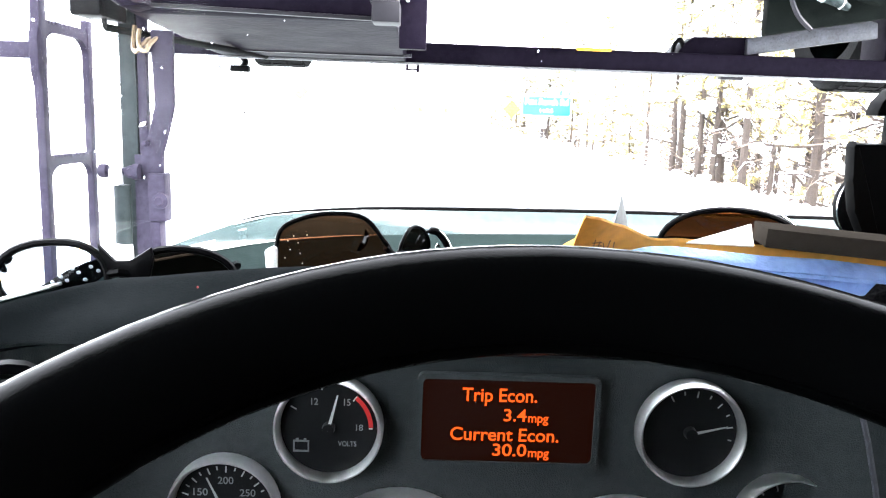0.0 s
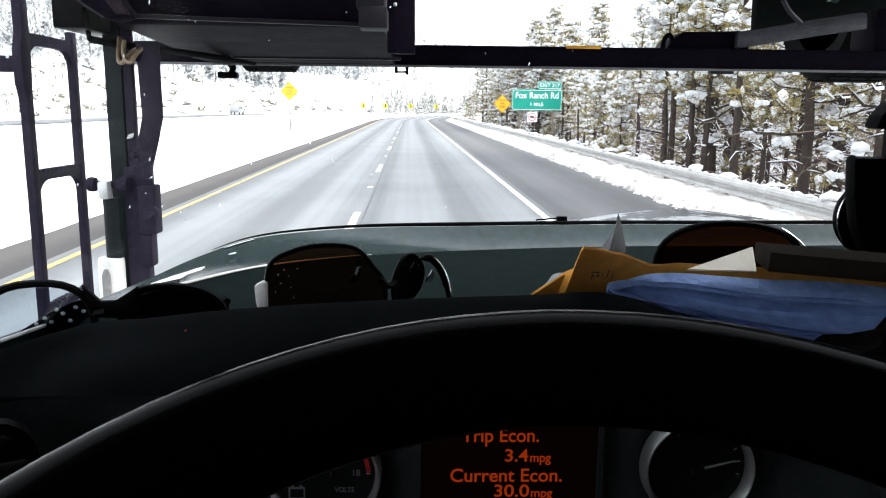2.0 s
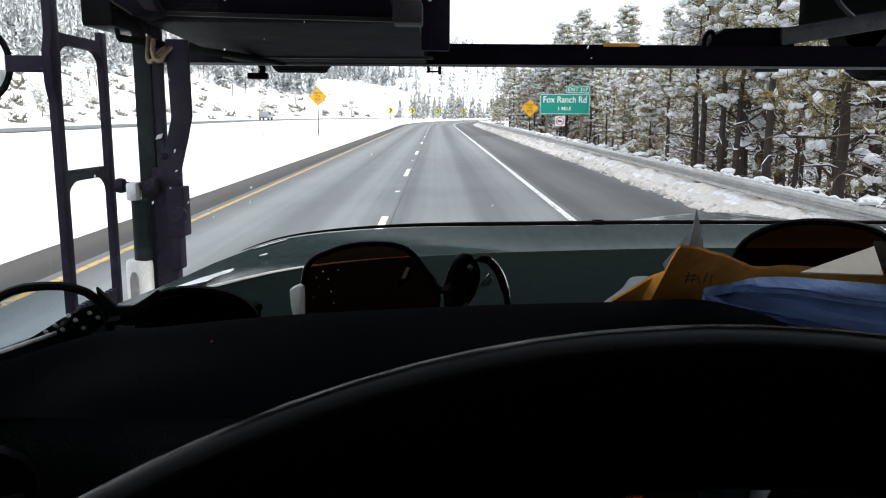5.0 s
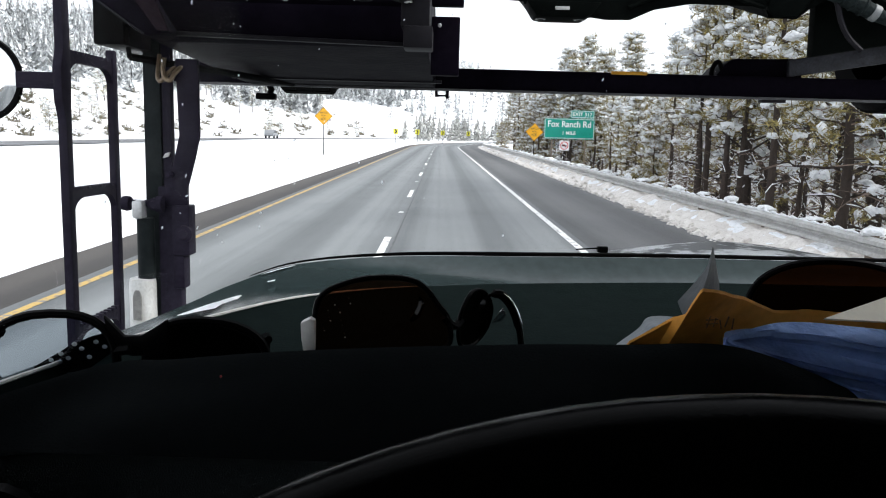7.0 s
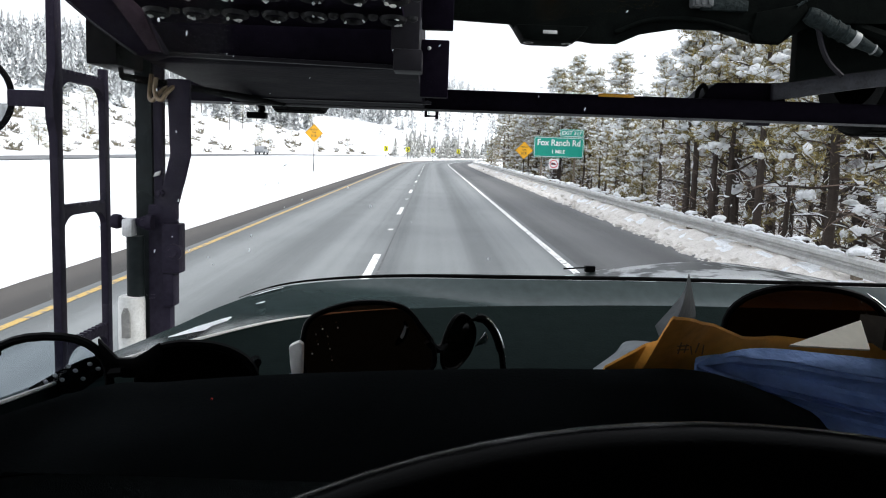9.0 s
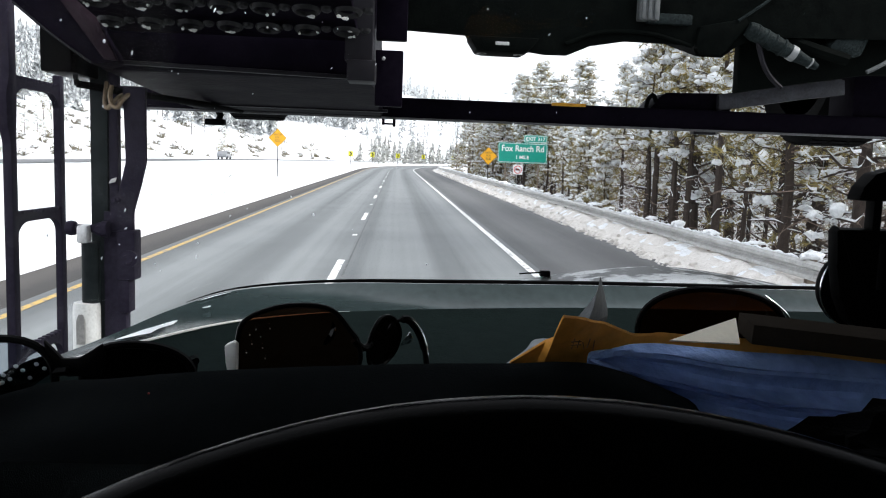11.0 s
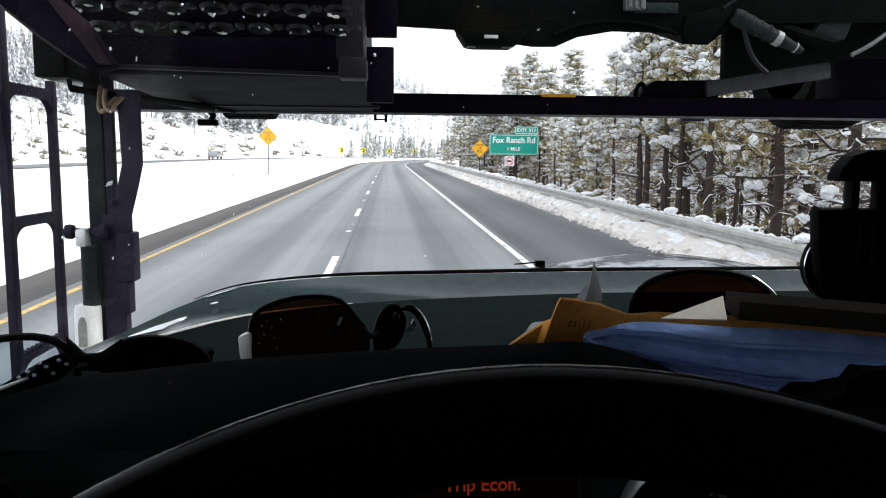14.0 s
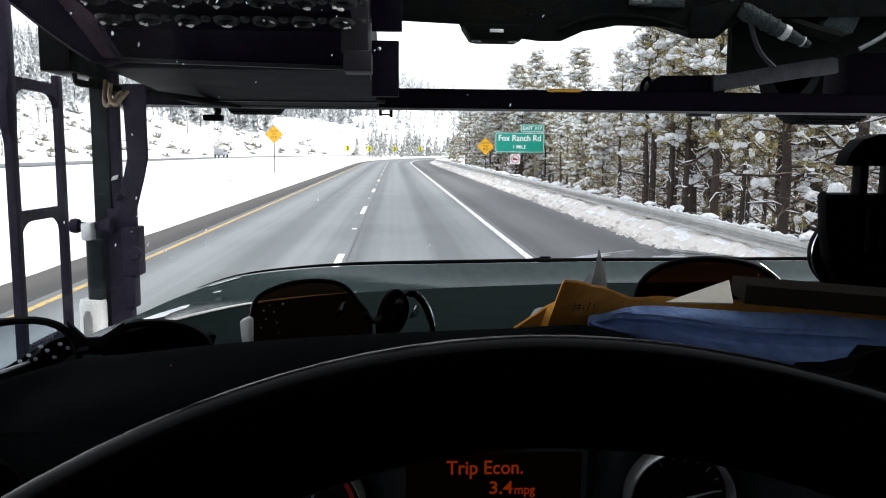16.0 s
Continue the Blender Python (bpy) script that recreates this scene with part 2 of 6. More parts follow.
def tube(bm, pts, r, n=10, closed=False, flat=1.0):
    """A round bar along points; r is one radius or one for each point."""
    pts = [Vector(p) for p in pts]
    rs = r if isinstance(r, (list, tuple)) else [r] * len(pts)
    rings, up = [], None
    for i, p in enumerate(pts):
        a = pts[i - 1] if (i or closed) else p
        b = pts[(i + 1) % len(pts)] if (i < len(pts) - 1 or closed) else p
        d = (b - a).normalized()
        if up is None:
            up = d.orthogonal().normalized()
        up = (up - d * up.dot(d)).normalized()
        side = d.cross(up)
        rings.append([bm.verts.new(p + (up * math.cos(2 * math.pi * k / n) + side * math.sin(2 * math.pi * k / n) * flat) * rs[i]) for k in range(n)])
    for i in range(len(rings) - (0 if closed else 1)):
        a, b = rings[i], rings[(i + 1) % len(rings)]
        for k in range(n):
            bm.faces.new((a[k], a[(k + 1) % n], b[(k + 1) % n], b[k]))
    if not closed:
        bm.faces.new(rings[0][::-1])
        bm.faces.new(rings[-1])


def sheet(bm, rows, closed=False):
    vs = [[bm.verts.new(p) for p in row] for row in rows]
    for a, b in zip(vs, vs[1:]):
        for k in range(len(a) - (0 if closed else 1)):
            q = (k + 1) % len(a)
            bm.faces.new((a[k], a[q], b[q], b[k]))
    return vs


def slab(bm, outline, axis, lo, hi, bevel=0.0):
    """A plate: an outline in two axes, thick along the third."""
    def at(p, h):
        q = list(p)
        q.insert(axis, h)
        return q
    a = [bm.verts.new(at(p, lo)) for p in outline]
    b = [bm.verts.new(at(p, hi)) for p in outline]
    n = len(outline)
    fs = [bm.faces.new(a), bm.faces.new(b[::-1])]
    for k in range(n):
        fs.append(bm.faces.new((a[k], b[k], b[(k + 1) % n], a[(k + 1) % n])))
    bmesh.ops.recalc_face_normals(bm, faces=fs)
    if bevel:
        es = list({e for f in fs for e in f.edges})
        bmesh.ops.bevel(bm, geom=es, offset=bevel, segments=2, affect="EDGES", profile=0.6)


def lathe(bm, profile, m, n=32):
    """Turn (radius, height) pairs round z, then place by m."""
    rows = [[m @ Vector((r * math.cos(2 * math.pi * k / n), r * math.sin(2 * math.pi * k / n), h)) for k in range(n)] for r, h in profile]
    sheet(bm, rows, closed=True)


def mesh_of(bm, material, smooth=True, facing=None):
    me = bpy.data.meshes.new("mesh")
    bmesh.ops.recalc_face_normals(bm, faces=bm.faces[:])
    if facing is not None:
        bm.normal_update()
        bmesh.ops.reverse_faces(bm, faces=[f for f in bm.faces if f.normal.dot(Vector(facing) - f.calc_center_median()) < 0])
    if smooth:
        for f in bm.faces:
            f.smooth = True
        for e in (bm.edges if smooth != "all" else ()):
            if len(e.link_faces) == 2 and e.calc_face_angle(0) > 0.6:
                e.smooth = False
    bm.to_mesh(me)
    bm.free()
    me.materials.append(material)
    return me


def part(name, bm, material, parent=None, label="", smooth=True, facing=None):
    ob = new(name, mesh_of(bm, material, smooth, facing))
    if parent is not None:
        ob.parent = parent
        ob.matrix_parent_inverse = base_of(parent).inverted()
    if label:
        ob["label"] = label
    return ob


def base_of(ob):
    return (base_of(ob.parent) @ ob.matrix_parent_inverse @ ob.matrix_basis) if ob.parent else ob.matrix_basis.copy()


def thing(name, at, label, category, group="", kind=""):
    ob = new(name)
    ob.empty_display_size = 0.05
    ob.matrix_basis = Matrix.Translation(at)
    return tagged(ob, label, category, group, kind)


def lerp_curve(pts, n):
    """Even points along a smooth curve through pts."""
    pts = [Vector(p) for p in pts]
    out = []
    for i in range(n):
        f = i / (n - 1) * (len(pts) - 1)
        k = min(int(f), len(pts) - 2)
        t = f - k
        p0, p1, p2, p3 = pts[max(k - 1, 0)], pts[k], pts[k + 1], pts[min(k + 2, len(pts) - 1)]
        out.append(0.5 * (2 * p1 + (p2 - p0) * t + (2 * p0 - 5 * p1 + 4 * p2 - p3) * t * t + (3 * p1 - p0 - 3 * p2 + p3) * t ** 3))
    return out


def text_bm(words, width, height, m, depth=0.0):
    """Flat letters scaled to a width and height, lower left corner at the origin of m, facing m's +z."""
    cu = bpy.data.curves.new("letters", "FONT")
    cu.body = words
    cu.offset = 0.014
    ob = bpy.data.objects.new("letters", cu)
    me = bpy.data.meshes.new_from_object(ob)
    bm = bmesh.new()
    bm.from_mesh(me)
    bpy.data.objects.remove(ob)
    bpy.data.curves.remove(cu)
    bpy.data.meshes.remove(me)
    xs, ys = [v.co.x for v in bm.verts], [v.co.y for v in bm.verts]
    sx, sy = width / (max(xs) - min(xs)), height / (max(ys) - min(ys))
    for v in bm.verts:
        v.co = m @ Vector(((v.co.x - min(xs)) * sx, (v.co.y - min(ys)) * sy, depth))
    return bm


# ---- the land: one sheet, with the road's line through it ----
GRADE = 0.0087


def bend(s):
    """Sideways place of the road's line at s metres ahead."""
    return -0.014 * s + (max(0.0, s - 110) ** 2) / 620.0


def step01(a, b, v):
    t = min(1.0, max(0.0, (v - a) / (b - a)))
    return t * t * (3 - 2 * t)


def rise(s):
    return GRADE * min(s, 260) + 0.004 * max(0, s - 260)


def land(u, s, rough=True):
    """Height of the snow beside the road."""
    h = rise(s)
    if u < -5.4:
        h += 0.32 * step01(-5.5, -6.1, u) - 0.7 * step01(-7, -16, u) + 0.55 * step01(-20, -31, u)
        h += 13 * step01(-43, -95, u) + 30 * step01(-85, -230, u)
    elif u > 5.0:
        h += 0.27 * step01(5.8, 6.4, u) - 0.12 * (1 - step01(5.6, 5.95, u)) - 2.9 * step01(6.75, 11, u) + 9.0 * step01(34, 160, u)
    else:
        h -= 0.12
    h += 20 * step01(270, 560, s) * step01(90, -40, u)
    if rough:
        a = 0.10 if u > 5 and u < 7.5 else 0.05 + 0.5 * step01(40, 90, abs(u))
        if u < -5.4 or u > 5.75:
            h += a * step01(0, 0.7, min(abs(u + 5.4), abs(u - 5.75))) * noise.fractal((u * 0.9, s * 0.9, 3.1), 0.8, 2.1, 3)
            h += 1.5 * step01(45, 90, abs(u)) * noise.noise((u * 0.05, s * 0.05, 0.7))
    return h


def at_road(u, s, dz=0.0, on_land=False):
    return Vector((u + bend(s), s, (land(u, s, False) if on_land else rise(s)) + dz))


def spread(breaks):
    out = []
    for a, b, st in breaks:
        k = max(1, round((b - a) / st))
        out += [a + (b - a) * i / k for i in range(k)]
    return out + [breaks[-1][1]]


S = spread([(-40, 4, 4), (4, 60, 0.8), (60, 140, 2), (140, 320, 6), (320, 1400, 40)])
U = spread([(-1100, -320, 80), (-320, -90, 12), (-90, -44, 4), (-44, -30, 1.5), (-30, -8, 2.5), (-8, -5.4, 0.3), (-5.4, 5.0, 2.6), (5.0, 7.6, 0.26), (7.6, 14, 1), (14, 60, 4), (60, 200, 14), (200, 1100, 90)])
bm = bmesh.new()
sheet(bm, [[Vector((u + bend(min(s, 420)), s, land(u, s))) for u in U] for s in S])
tagged(part("ground", bm, M["snow"]), "snow-covered ground with a median, banks and hillside", "ground", kind="structure")


def strip(name, u0, u1, s0, s1, dz, material, label, wide=6, hold=None):
    bm = bmesh.new()
    uvl = bm.loops.layers.uv.new("road")
    ss = [s for s in S if s0 < s < s1]
    ss = [s0] + ss + [s1]
    us = [u0 + (u1 - u0) * k / wide for k in range(wide + 1)]
    vs = sheet(bm, [[at_road(u, s, dz) for u in us] for s in ss])
    where = {v: (us[k], ss[i]) for i, row in enumerate(vs) for k, v in enumerate(row)}
    for f in bm.faces:
        for lp in f.loops:
            lp[uvl].uv = where[lp.vert]
    ob = part(name, bm, material, hold)
    return ob


def asphalt(name, base, salt, edge):
    """Worn asphalt: salt-grey lanes with long streaks, dark wheel tracks and patches."""
    m, n, l, b = principled(name)
    uv = n.new("ShaderNodeUVMap")
    uv.uv_map = "road"
    mp = n.new("ShaderNodeMapping")
    mp.inputs["Scale"].default_value = (1.6, 0.006, 1)
    l.new(uv.outputs[0], mp.inputs[0])
    streak, patch, grain = (n.new("ShaderNodeTexNoise") for _ in range(3))
    streak.inputs["Scale"].default_value, streak.inputs["Detail"].default_value = 1.6, 5
    l.new(mp.outputs[0], streak.inputs["Vector"])
    patch.inputs["Scale"].default_value, patch.inputs["Detail"].default_value = 0.45, 7
    l.new(uv.outputs[0], patch.inputs["Vector"])
    grain.inputs["Scale"].default_value = 45
    l.new(uv.outputs[0], grain.inputs["Vector"])
    sep = n.new("ShaderNodeSeparateXYZ")
    l.new(uv.outputs[0], sep.inputs[0])
    wave = n.new("ShaderNodeMath")
    wave.operation = "SINE"
    ph = n.new("ShaderNodeMath")
    ph.operation = "MULTIPLY_ADD"
    ph.inputs[1].default_value, ph.inputs[2].default_value = 2 * math.pi / 1.83, 1.0
    l.new(sep.outputs[0], ph.inputs[0])
    l.new(ph.outputs[0], wave.inputs[0])
    tot = n.new("ShaderNodeMath")
    tot.operation = "MULTIPLY_ADD"
    tot.inputs[1].default_value = 0.17
    l.new(wave.outputs[0], tot.inputs[0])
    l.new(streak.outputs[0], tot.inputs[2])
    t2 = n.new("ShaderNodeMath")
    t2.operation = "MULTIPLY_ADD"
    t2.inputs[1].default_value = 0.3
    l.new(patch.outputs[0], t2.inputs[0])
    l.new(tot.outputs[0], t2.inputs[2])
    t3 = n.new("ShaderNodeMath")
    t3.operation = "MULTIPLY_ADD"
    t3.inputs[1].default_value = 0.2
    l.new(grain.outputs[0], t3.inputs[0])
    l.new(t2.outputs[0], t3.inputs[2])
    cr = n.new("ShaderNodeValToRGB")
    cr.color_ramp.elements[0].position, cr.color_ramp.elements[1].position = 0.48, 0.98
    cr.color_ramp.elements[0].color = (*base, 1)
    cr.color_ramp.elements[1].color = (*salt, 1)
    l.new(t3.outputs[0], cr.inputs[0])
    l.new(cr.outputs[0], b.inputs["Base Color"])
    rr = n.new("ShaderNodeMapRange")
    rr.inputs[3].default_value, rr.inputs[4].default_value = edge, edge + 0.25
    l.new(streak.outputs[0], rr.inputs[0])
    l.new(rr.outputs[0], b.inputs["Roughness"])
    bp = n.new("ShaderNodeBump")
    bp.inputs["Strength"].default_value, bp.inputs["Distance"].default_value = 0.3, 0.01
    l.new(grain.outputs[0], bp.inputs["Height"])
    l.new(bp.outputs[0], b.inputs["Normal"])
    return m


def worn_paint(name, color, gap):
    """Road paint worn through to the asphalt."""
    m, n, l, b = principled(name)
    uv = n.new("ShaderNodeUVMap")
    uv.uv_map = "road"
    ns = n.new("ShaderNodeTexNoise")
    ns.inputs["Scale"].default_value, ns.inputs["Detail"].default_value = 9, 6
    l.new(uv.outputs[0], ns.inputs["Vector"])
    cr = n.new("ShaderNodeValToRGB")
    cr.color_ramp.elements[0].position, cr.color_ramp.elements[1].position = gap, gap + 0.12
    cr.color_ramp.elements[0].color = (0.16, 0.16, 0.16, 1)
    cr.color_ramp.elements[1].color = (*color, 1)
    l.new(ns.outputs[0], cr.inputs[0])
    l.new(cr.outputs[0], b.inputs["Base Color"])
    b.inputs["Roughness"].default_value = 0.6
    return m


M["asphalt"] = asphalt("asphalt", (0.068, 0.076, 0.078), (0.19, 0.203, 0.205), 0.5)
M["shoulder"] = asphalt("shoulder", (0.044, 0.046, 0.048), (0.112, 0.114, 0.115), 0.55)
M["dirt_strip"] = asphalt("dirt_strip", (0.02, 0.018, 0.017), (0.064, 0.058, 0.053), 0.7)
M["paint_yellow"] = worn_paint("paint_yellow", (0.47, 0.31, 0.08), 0.36)
M["joint"] = worn_paint("joint", (0.035, 0.036, 0.038), 0.34)
M["paint_white"] = worn_paint("paint_white", (0.82, 0.82, 0.8), 0.36)

YELLOW, DASH, WHITE = -4.40, -0.97, 2.52
road = strip("road", -4.62, 2.72, -38, 330, 0.0, M["asphalt"], "")
tagged(road, "salt-grey asphalt carriageway with worn lane lines", "road", kind="structure")
shr = strip("shoulder", 2.72, 5.95, -38, 330, 0.0, M["shoulder"], "")
tagged(shr, "dark asphalt shoulder edged with ploughed snow", "road shoulder", kind="structure")
shl = strip("inner_shoulder", -5.75, -4.62, -38, 330, 0.0, M["dirt_strip"], "")
tagged(shl, "narrow dark asphalt strip beside the median snow", "road shoulder", kind="structure")
strip("edge_line", YELLOW - 0.055, YELLOW + 0.055, -38, 330, 0.006, M["paint_yellow"], "", 1, road)["label"] = "worn yellow edge line"
strip("edge_line", WHITE - 0.07, WHITE + 0.07, -38, 330, 0.006, M["paint_white"], "", 1, road)["label"] = "solid white edge line"
strip("sealed_joint", DASH + 0.13, DASH + 0.165, -38, 330, 0.004, M["joint"], "", 1, road)["label"] = "dark sealed joint beside the lane line"
for k in range(24):
    a = 11.3 + 12.2 * k
    strip("lane_dash", DASH - 0.065, DASH + 0.065, a, a + 3.05, 0.006, M["paint_white"], "", 1, road)
    if k < 12:
        strip("lane_marker", DASH - 0.06, DASH + 0.06, a + 7.5, a + 7.8, 0.006, M["paint_white"], "", 1, road)
bm = bmesh.new()
sheet(bm, [[Vector((u + bend(min(s, 420)), s, land(u, s, False) + 0.07)) for u in (-39.5, -36, -32.5)] for s in S if s < 330])
tagged(part("opposite_carriageway", bm, M["far_asphalt"]), "opposite asphalt carriageway across the snowy median", "road", kind="structure")

# ---- guardrail ----
RAIL_U = 6.45
rail = thing("guardrail", at_road(RAIL_U, 20, 0.1), "galvanised steel guardrail with snow along its top", "guardrail")
bm = bmesh.new()
prof = [(0.0, 0.40), (-0.08, 0.43), (-0.08, 0.485), (0.0, 0.525), (0.0, 0.565), (-0.08, 0.60), (-0.08, 0.66), (0.0, 0.70), (0.012, 0.70), (0.012, 0.40)]
sheet(bm, [[at_road(RAIL_U + a, s, h - 0.08) for a, h in prof] for s in spread([(-20, 60, 2), (60, 150, 4)])])
part("beam", bm, M["rail_steel"], rail)
pb = bmesh.new()
box(pb, (-0.07, -0.06, -0.6), (0.07, 0.06, 0.74), 0.012)
pm = mesh_of(pb, M["post_wood"])
cb = bmesh.new()
bmesh.ops.create_icosphere(cb, subdivisions=2, radius=0.13)
for v in cb.verts:
    v.co.z = max(v.co.z, -0.05) * 0.55
    v.co *= 1 + 0.5 * noise.noise(v.co * 11)
cm = mesh_of(cb, M["snow"])
for k in range(56):
    s = 4 + 1.905 * k
    p = new("post", pm)
    p.parent, p.matrix_parent_inverse = rail, rail.matrix_basis.inverted()
    p.matrix_basis = Matrix.Translation(at_road(RAIL_U + 0.14, s, -0.1))
    c = new("snow_cap", cm)
    c.parent, c.matrix_parent_inverse = rail, rail.matrix_basis.inverted()
    c.matrix_basis = Matrix.Translation(at_road(RAIL_U + 0.14, s, 0.66)) @ Matrix.Rotation(k * 2.1, 4, "Z") @ Matrix.Diagonal((0.9 + 0.5 * ((k * 3) % 7) / 7, 1.1 + 0.9 * ((k * 5) % 8) / 8, 0.6 + 1.1 * ((k * 7) % 5) / 5, 1))
bm = bmesh.new()
for s in spread([(2, 60, 0.4)]):
    h = 0.05 * noise.noise((s * 0.8, 0.3, 5))
    if h > -0.012:
        tube(bm, [at_road(RAIL_U + 0.01, s - 0.22, 0.62), at_road(RAIL_U + 0.01, s, 0.635 + h * 0.6), at_road(RAIL_U + 0.01, s + 0.22, 0.62)], [0.012, 0.03, 0.012], 6)
tagged(part("rail_snow", bm, M["snow"], rail), kind="stuff")
# crusted bank between shoulder and rail
bm = bmesh.new()
rows = []
for s in spread([(2, 30, 0.22), (30, 70, 0.6), (70, 130, 2.5)]):
    row = []
    edge = 5.5 + 0.2 * noise.noise((s * 0.45, 2.2, 1.0)) + 0.13 * noise.noise((s * 2.3, 7.7, 4.0))
    for k in range(19):
        u = edge + (6.92 - edge) * k / 18
        lump = noise.fractal((u * 2.6, s * 1.6, 8.0), 0.9, 2.2, 4)
        foot = -0.035 + 0.13 * step01(0, 4, k)
        row.append(at_road(u, s, max(land(u, s) - rise(s), foot) + 0.012 + 0.10 * max(-0.35, lump) * step01(0, 2, min(k, 18 - k))))
    rows.append(row)
sheet(bm, rows)
tagged(part("snow_bank", bm, M["snow_dirty"]), "crusted off-white snow bank under the guardrail", "snow bank", kind="structure")
# ploughed lumps between shoulder and rail
rng = random.Random(4)
bm = bmesh.new()
for k in range(900):
    s = 4 + 90 * rng.random() ** 1.6
    u = 5.4 + abs(rng.gauss(0, 0.25))
    r = 0.025 + 0.085 * rng.random() ** 2.2
    c = Matrix.Translation(at_road(u, s, 0.16 * step01(5.45, 6.1, u) - 0.3 * r)) @ Euler((rng.random() * 3, rng.random() * 3, 0)).to_matrix().to_4x4() @ Matrix.Diagonal((r * 1.2, r * 1.6, r * 0.8, 1))
    bmesh.ops.create_icosphere(bm, subdivisions=1, radius=1, matrix=c)
tagged(part("ploughed_snow", bm, M["snow_dirty"]), "lumpy dirty ploughed snow beside the shoulder", "snow", kind="stuff")


# ---- pines ----
def pine(name, seed, height, bare, spread_r, twigs, lush, limbs=5.2, stout=0.0115, dead=0.15):
    """A pine: tapered trunk with limbs, needle tufts and snow lying on the limbs."""
    r = random.Random(seed)
    t = thing(name, (0, 0, 0), "snow-laden pine with bare lower limbs beside the road", "tree", "pines of the roadside forest")
    tb, nb, sb = bmesh.new(), bmesh.new(), bmesh.new()
    lean = Vector((r.uniform(-0.3, 0.3), r.uniform(-0.3, 0.3), 0))
    R = stout * height + 0.03
    line = [Vector((0, 0, -0.8)) + (lean * (k / 8) ** 2) + Vector((r.gauss(0, 0.03), r.gauss(0, 0.03), (height + 0.8) * k / 8)) for k in range(9)]
    tube(tb, line, [R * (1.25 if k == 0 else 1) * (1 - k / 8.4) for k in range(9)], 8)

    def trunk_at(h):
        f = (h + 0.8) / (height + 0.8) * 8
        k = min(int(f), 7)
        return line[k].lerp(line[k + 1], f - k)

    def tuft(c, size, out):
        for _ in range(int(lush * 3.4)):
            d = (out * 0.5 + Vector((r.gauss(0, 1), r.gauss(0, 1), r.gauss(0.2, 0.8)))).normalized()
            side = d.orthogonal().normalized() * size * r.uniform(0.035, 0.075)
            side.rotate(Matrix.Rotation(r.random() * 6.3, 3, d))
            o = c + Vector((r.gauss(0, 1), r.gauss(0, 1), r.gauss(0, 0.6))) * size * 0.5
            p = o + d * size * r.uniform(0.6, 1.1)
            a, b, e = nb.verts.new(o - side), nb.verts.new(o + side), nb.verts.new(p)
            nb.faces.new((a, b, e))

    def blob(c, sx, sz):
        m = Matrix.Translation(c) @ Matrix.Rotation(r.random() * 6.3, 4, "Z") @ Matrix.Diagonal((sx * r.uniform(0.8, 1.4), sx * r.uniform(0.6, 1.0), sz, 1))
        q = bmesh.ops.create_icosphere(sb, subdivisions=1, radius=1, matrix=m)
        for v in q["verts"]:
            v.co += Vector((r.gauss(0, 1), r.gauss(0, 1), r.gauss(0, 0.6))) * sx * 0.2

    n_limb = int(height * limbs)
    for i in range(n_limb):
        f = bare + (0.985 - bare) * (i / n_limb) ** 0.9
        h = f * height
        g = (f - bare) / (1 - bare)
        reach = spread_r * (1.05 - g) ** 0.75 * r.uniform(0.55, 1.15) * (0.75 if g < 0.2 else 1)
        az = i * 2.4 + r.uniform(-0.5, 0.5)
        o = Vector((math.cos(az), math.sin(az), 0))
        droop = r.uniform(-0.55, 0.35) * (1 - g) + 0.35 * g
        p0 = trunk_at(h)
        limb = [p0]
        for k in range(1, 5):
            q = k / 4
            limb.append(p0 + o * reach * q + Vector((0, 0, reach * (droop * q + 0.25 * q * q))) + Vector((r.gauss(0, 1), r.gauss(0, 1), r.gauss(0, 0.7))) * 0.05 * reach)
        r0 = (0.018 + 0.02 * reach) * (1 - 0.5 * g)
        tube(tb, limb, [r0, r0 * 0.8, r0 * 0.6, r0 * 0.42, r0 * 0.2], 4)
        for k in range(3):
            if r.random() < (0.8 if dead > 0.4 else 0.5):
                a, b = limb[k + 1], limb[min(k + 2, 4)]
                c = a.lerp(b, r.uniform(0.4, 1.0)) if k < 3 else a
                up = Vector((0, 0, r0 * 0.8 + 0.012))
                w = r.uniform(0.02, 0.05)
                tube(sb, [a.lerp(c, 0.05) + up, a.lerp(c, 0.5) + up * 1.3, c + up], [0.008, w, 0.008], 4)
        live = g > dead or r.random() < (0.45 if dead < 0.2 else 0.08)
        if not live and r.random() < 0.22:
            c = limb[r.choice((2, 3))]
            w = r.uniform(0.1, 0.24)
            for _ in range(4):
                blob(c + Vector((r.gauss(0, w * 0.7), r.gauss(0, w * 0.7), r.uniform(-0.05, 0.18))), w * r.uniform(0.6, 1.1), w * r.uniform(0.4, 0.9))
        for j in range(twigs):
            q = r.uniform(0.35, 1.0)
            k = min(int(q * 4), 3)
            a = limb[k].lerp(limb[k + 1], q * 4 - k)
            sgn = 1 if j % 2 else -1
            d = (o * 0.7 + Vector((-o.y, o.x, 0)) * sgn * r.uniform(0.4, 1.0) + Vector((0, 0, r.uniform(-0.25, 0.35)))).normalized()
            ln = reach * r.uniform(0.18, 0.42)
            b = a + d * ln
            tube(tb, [a, a.lerp(b, 0.5) + Vector((0, 0, -0.03 * ln)), b], [r0 * 0.4, r0 * 0.28, 0.004], 3)
            if r.random() < (0.4 if dead > 0.4 else 0.16):
                tube(sb, [a + Vector((0, 0, 0.015)), a.lerp(b, 0.5) + Vector((0, 0, 0.03)), b + Vector((0, 0, 0.01))], [0.008, 0.026, 0.008], 3)
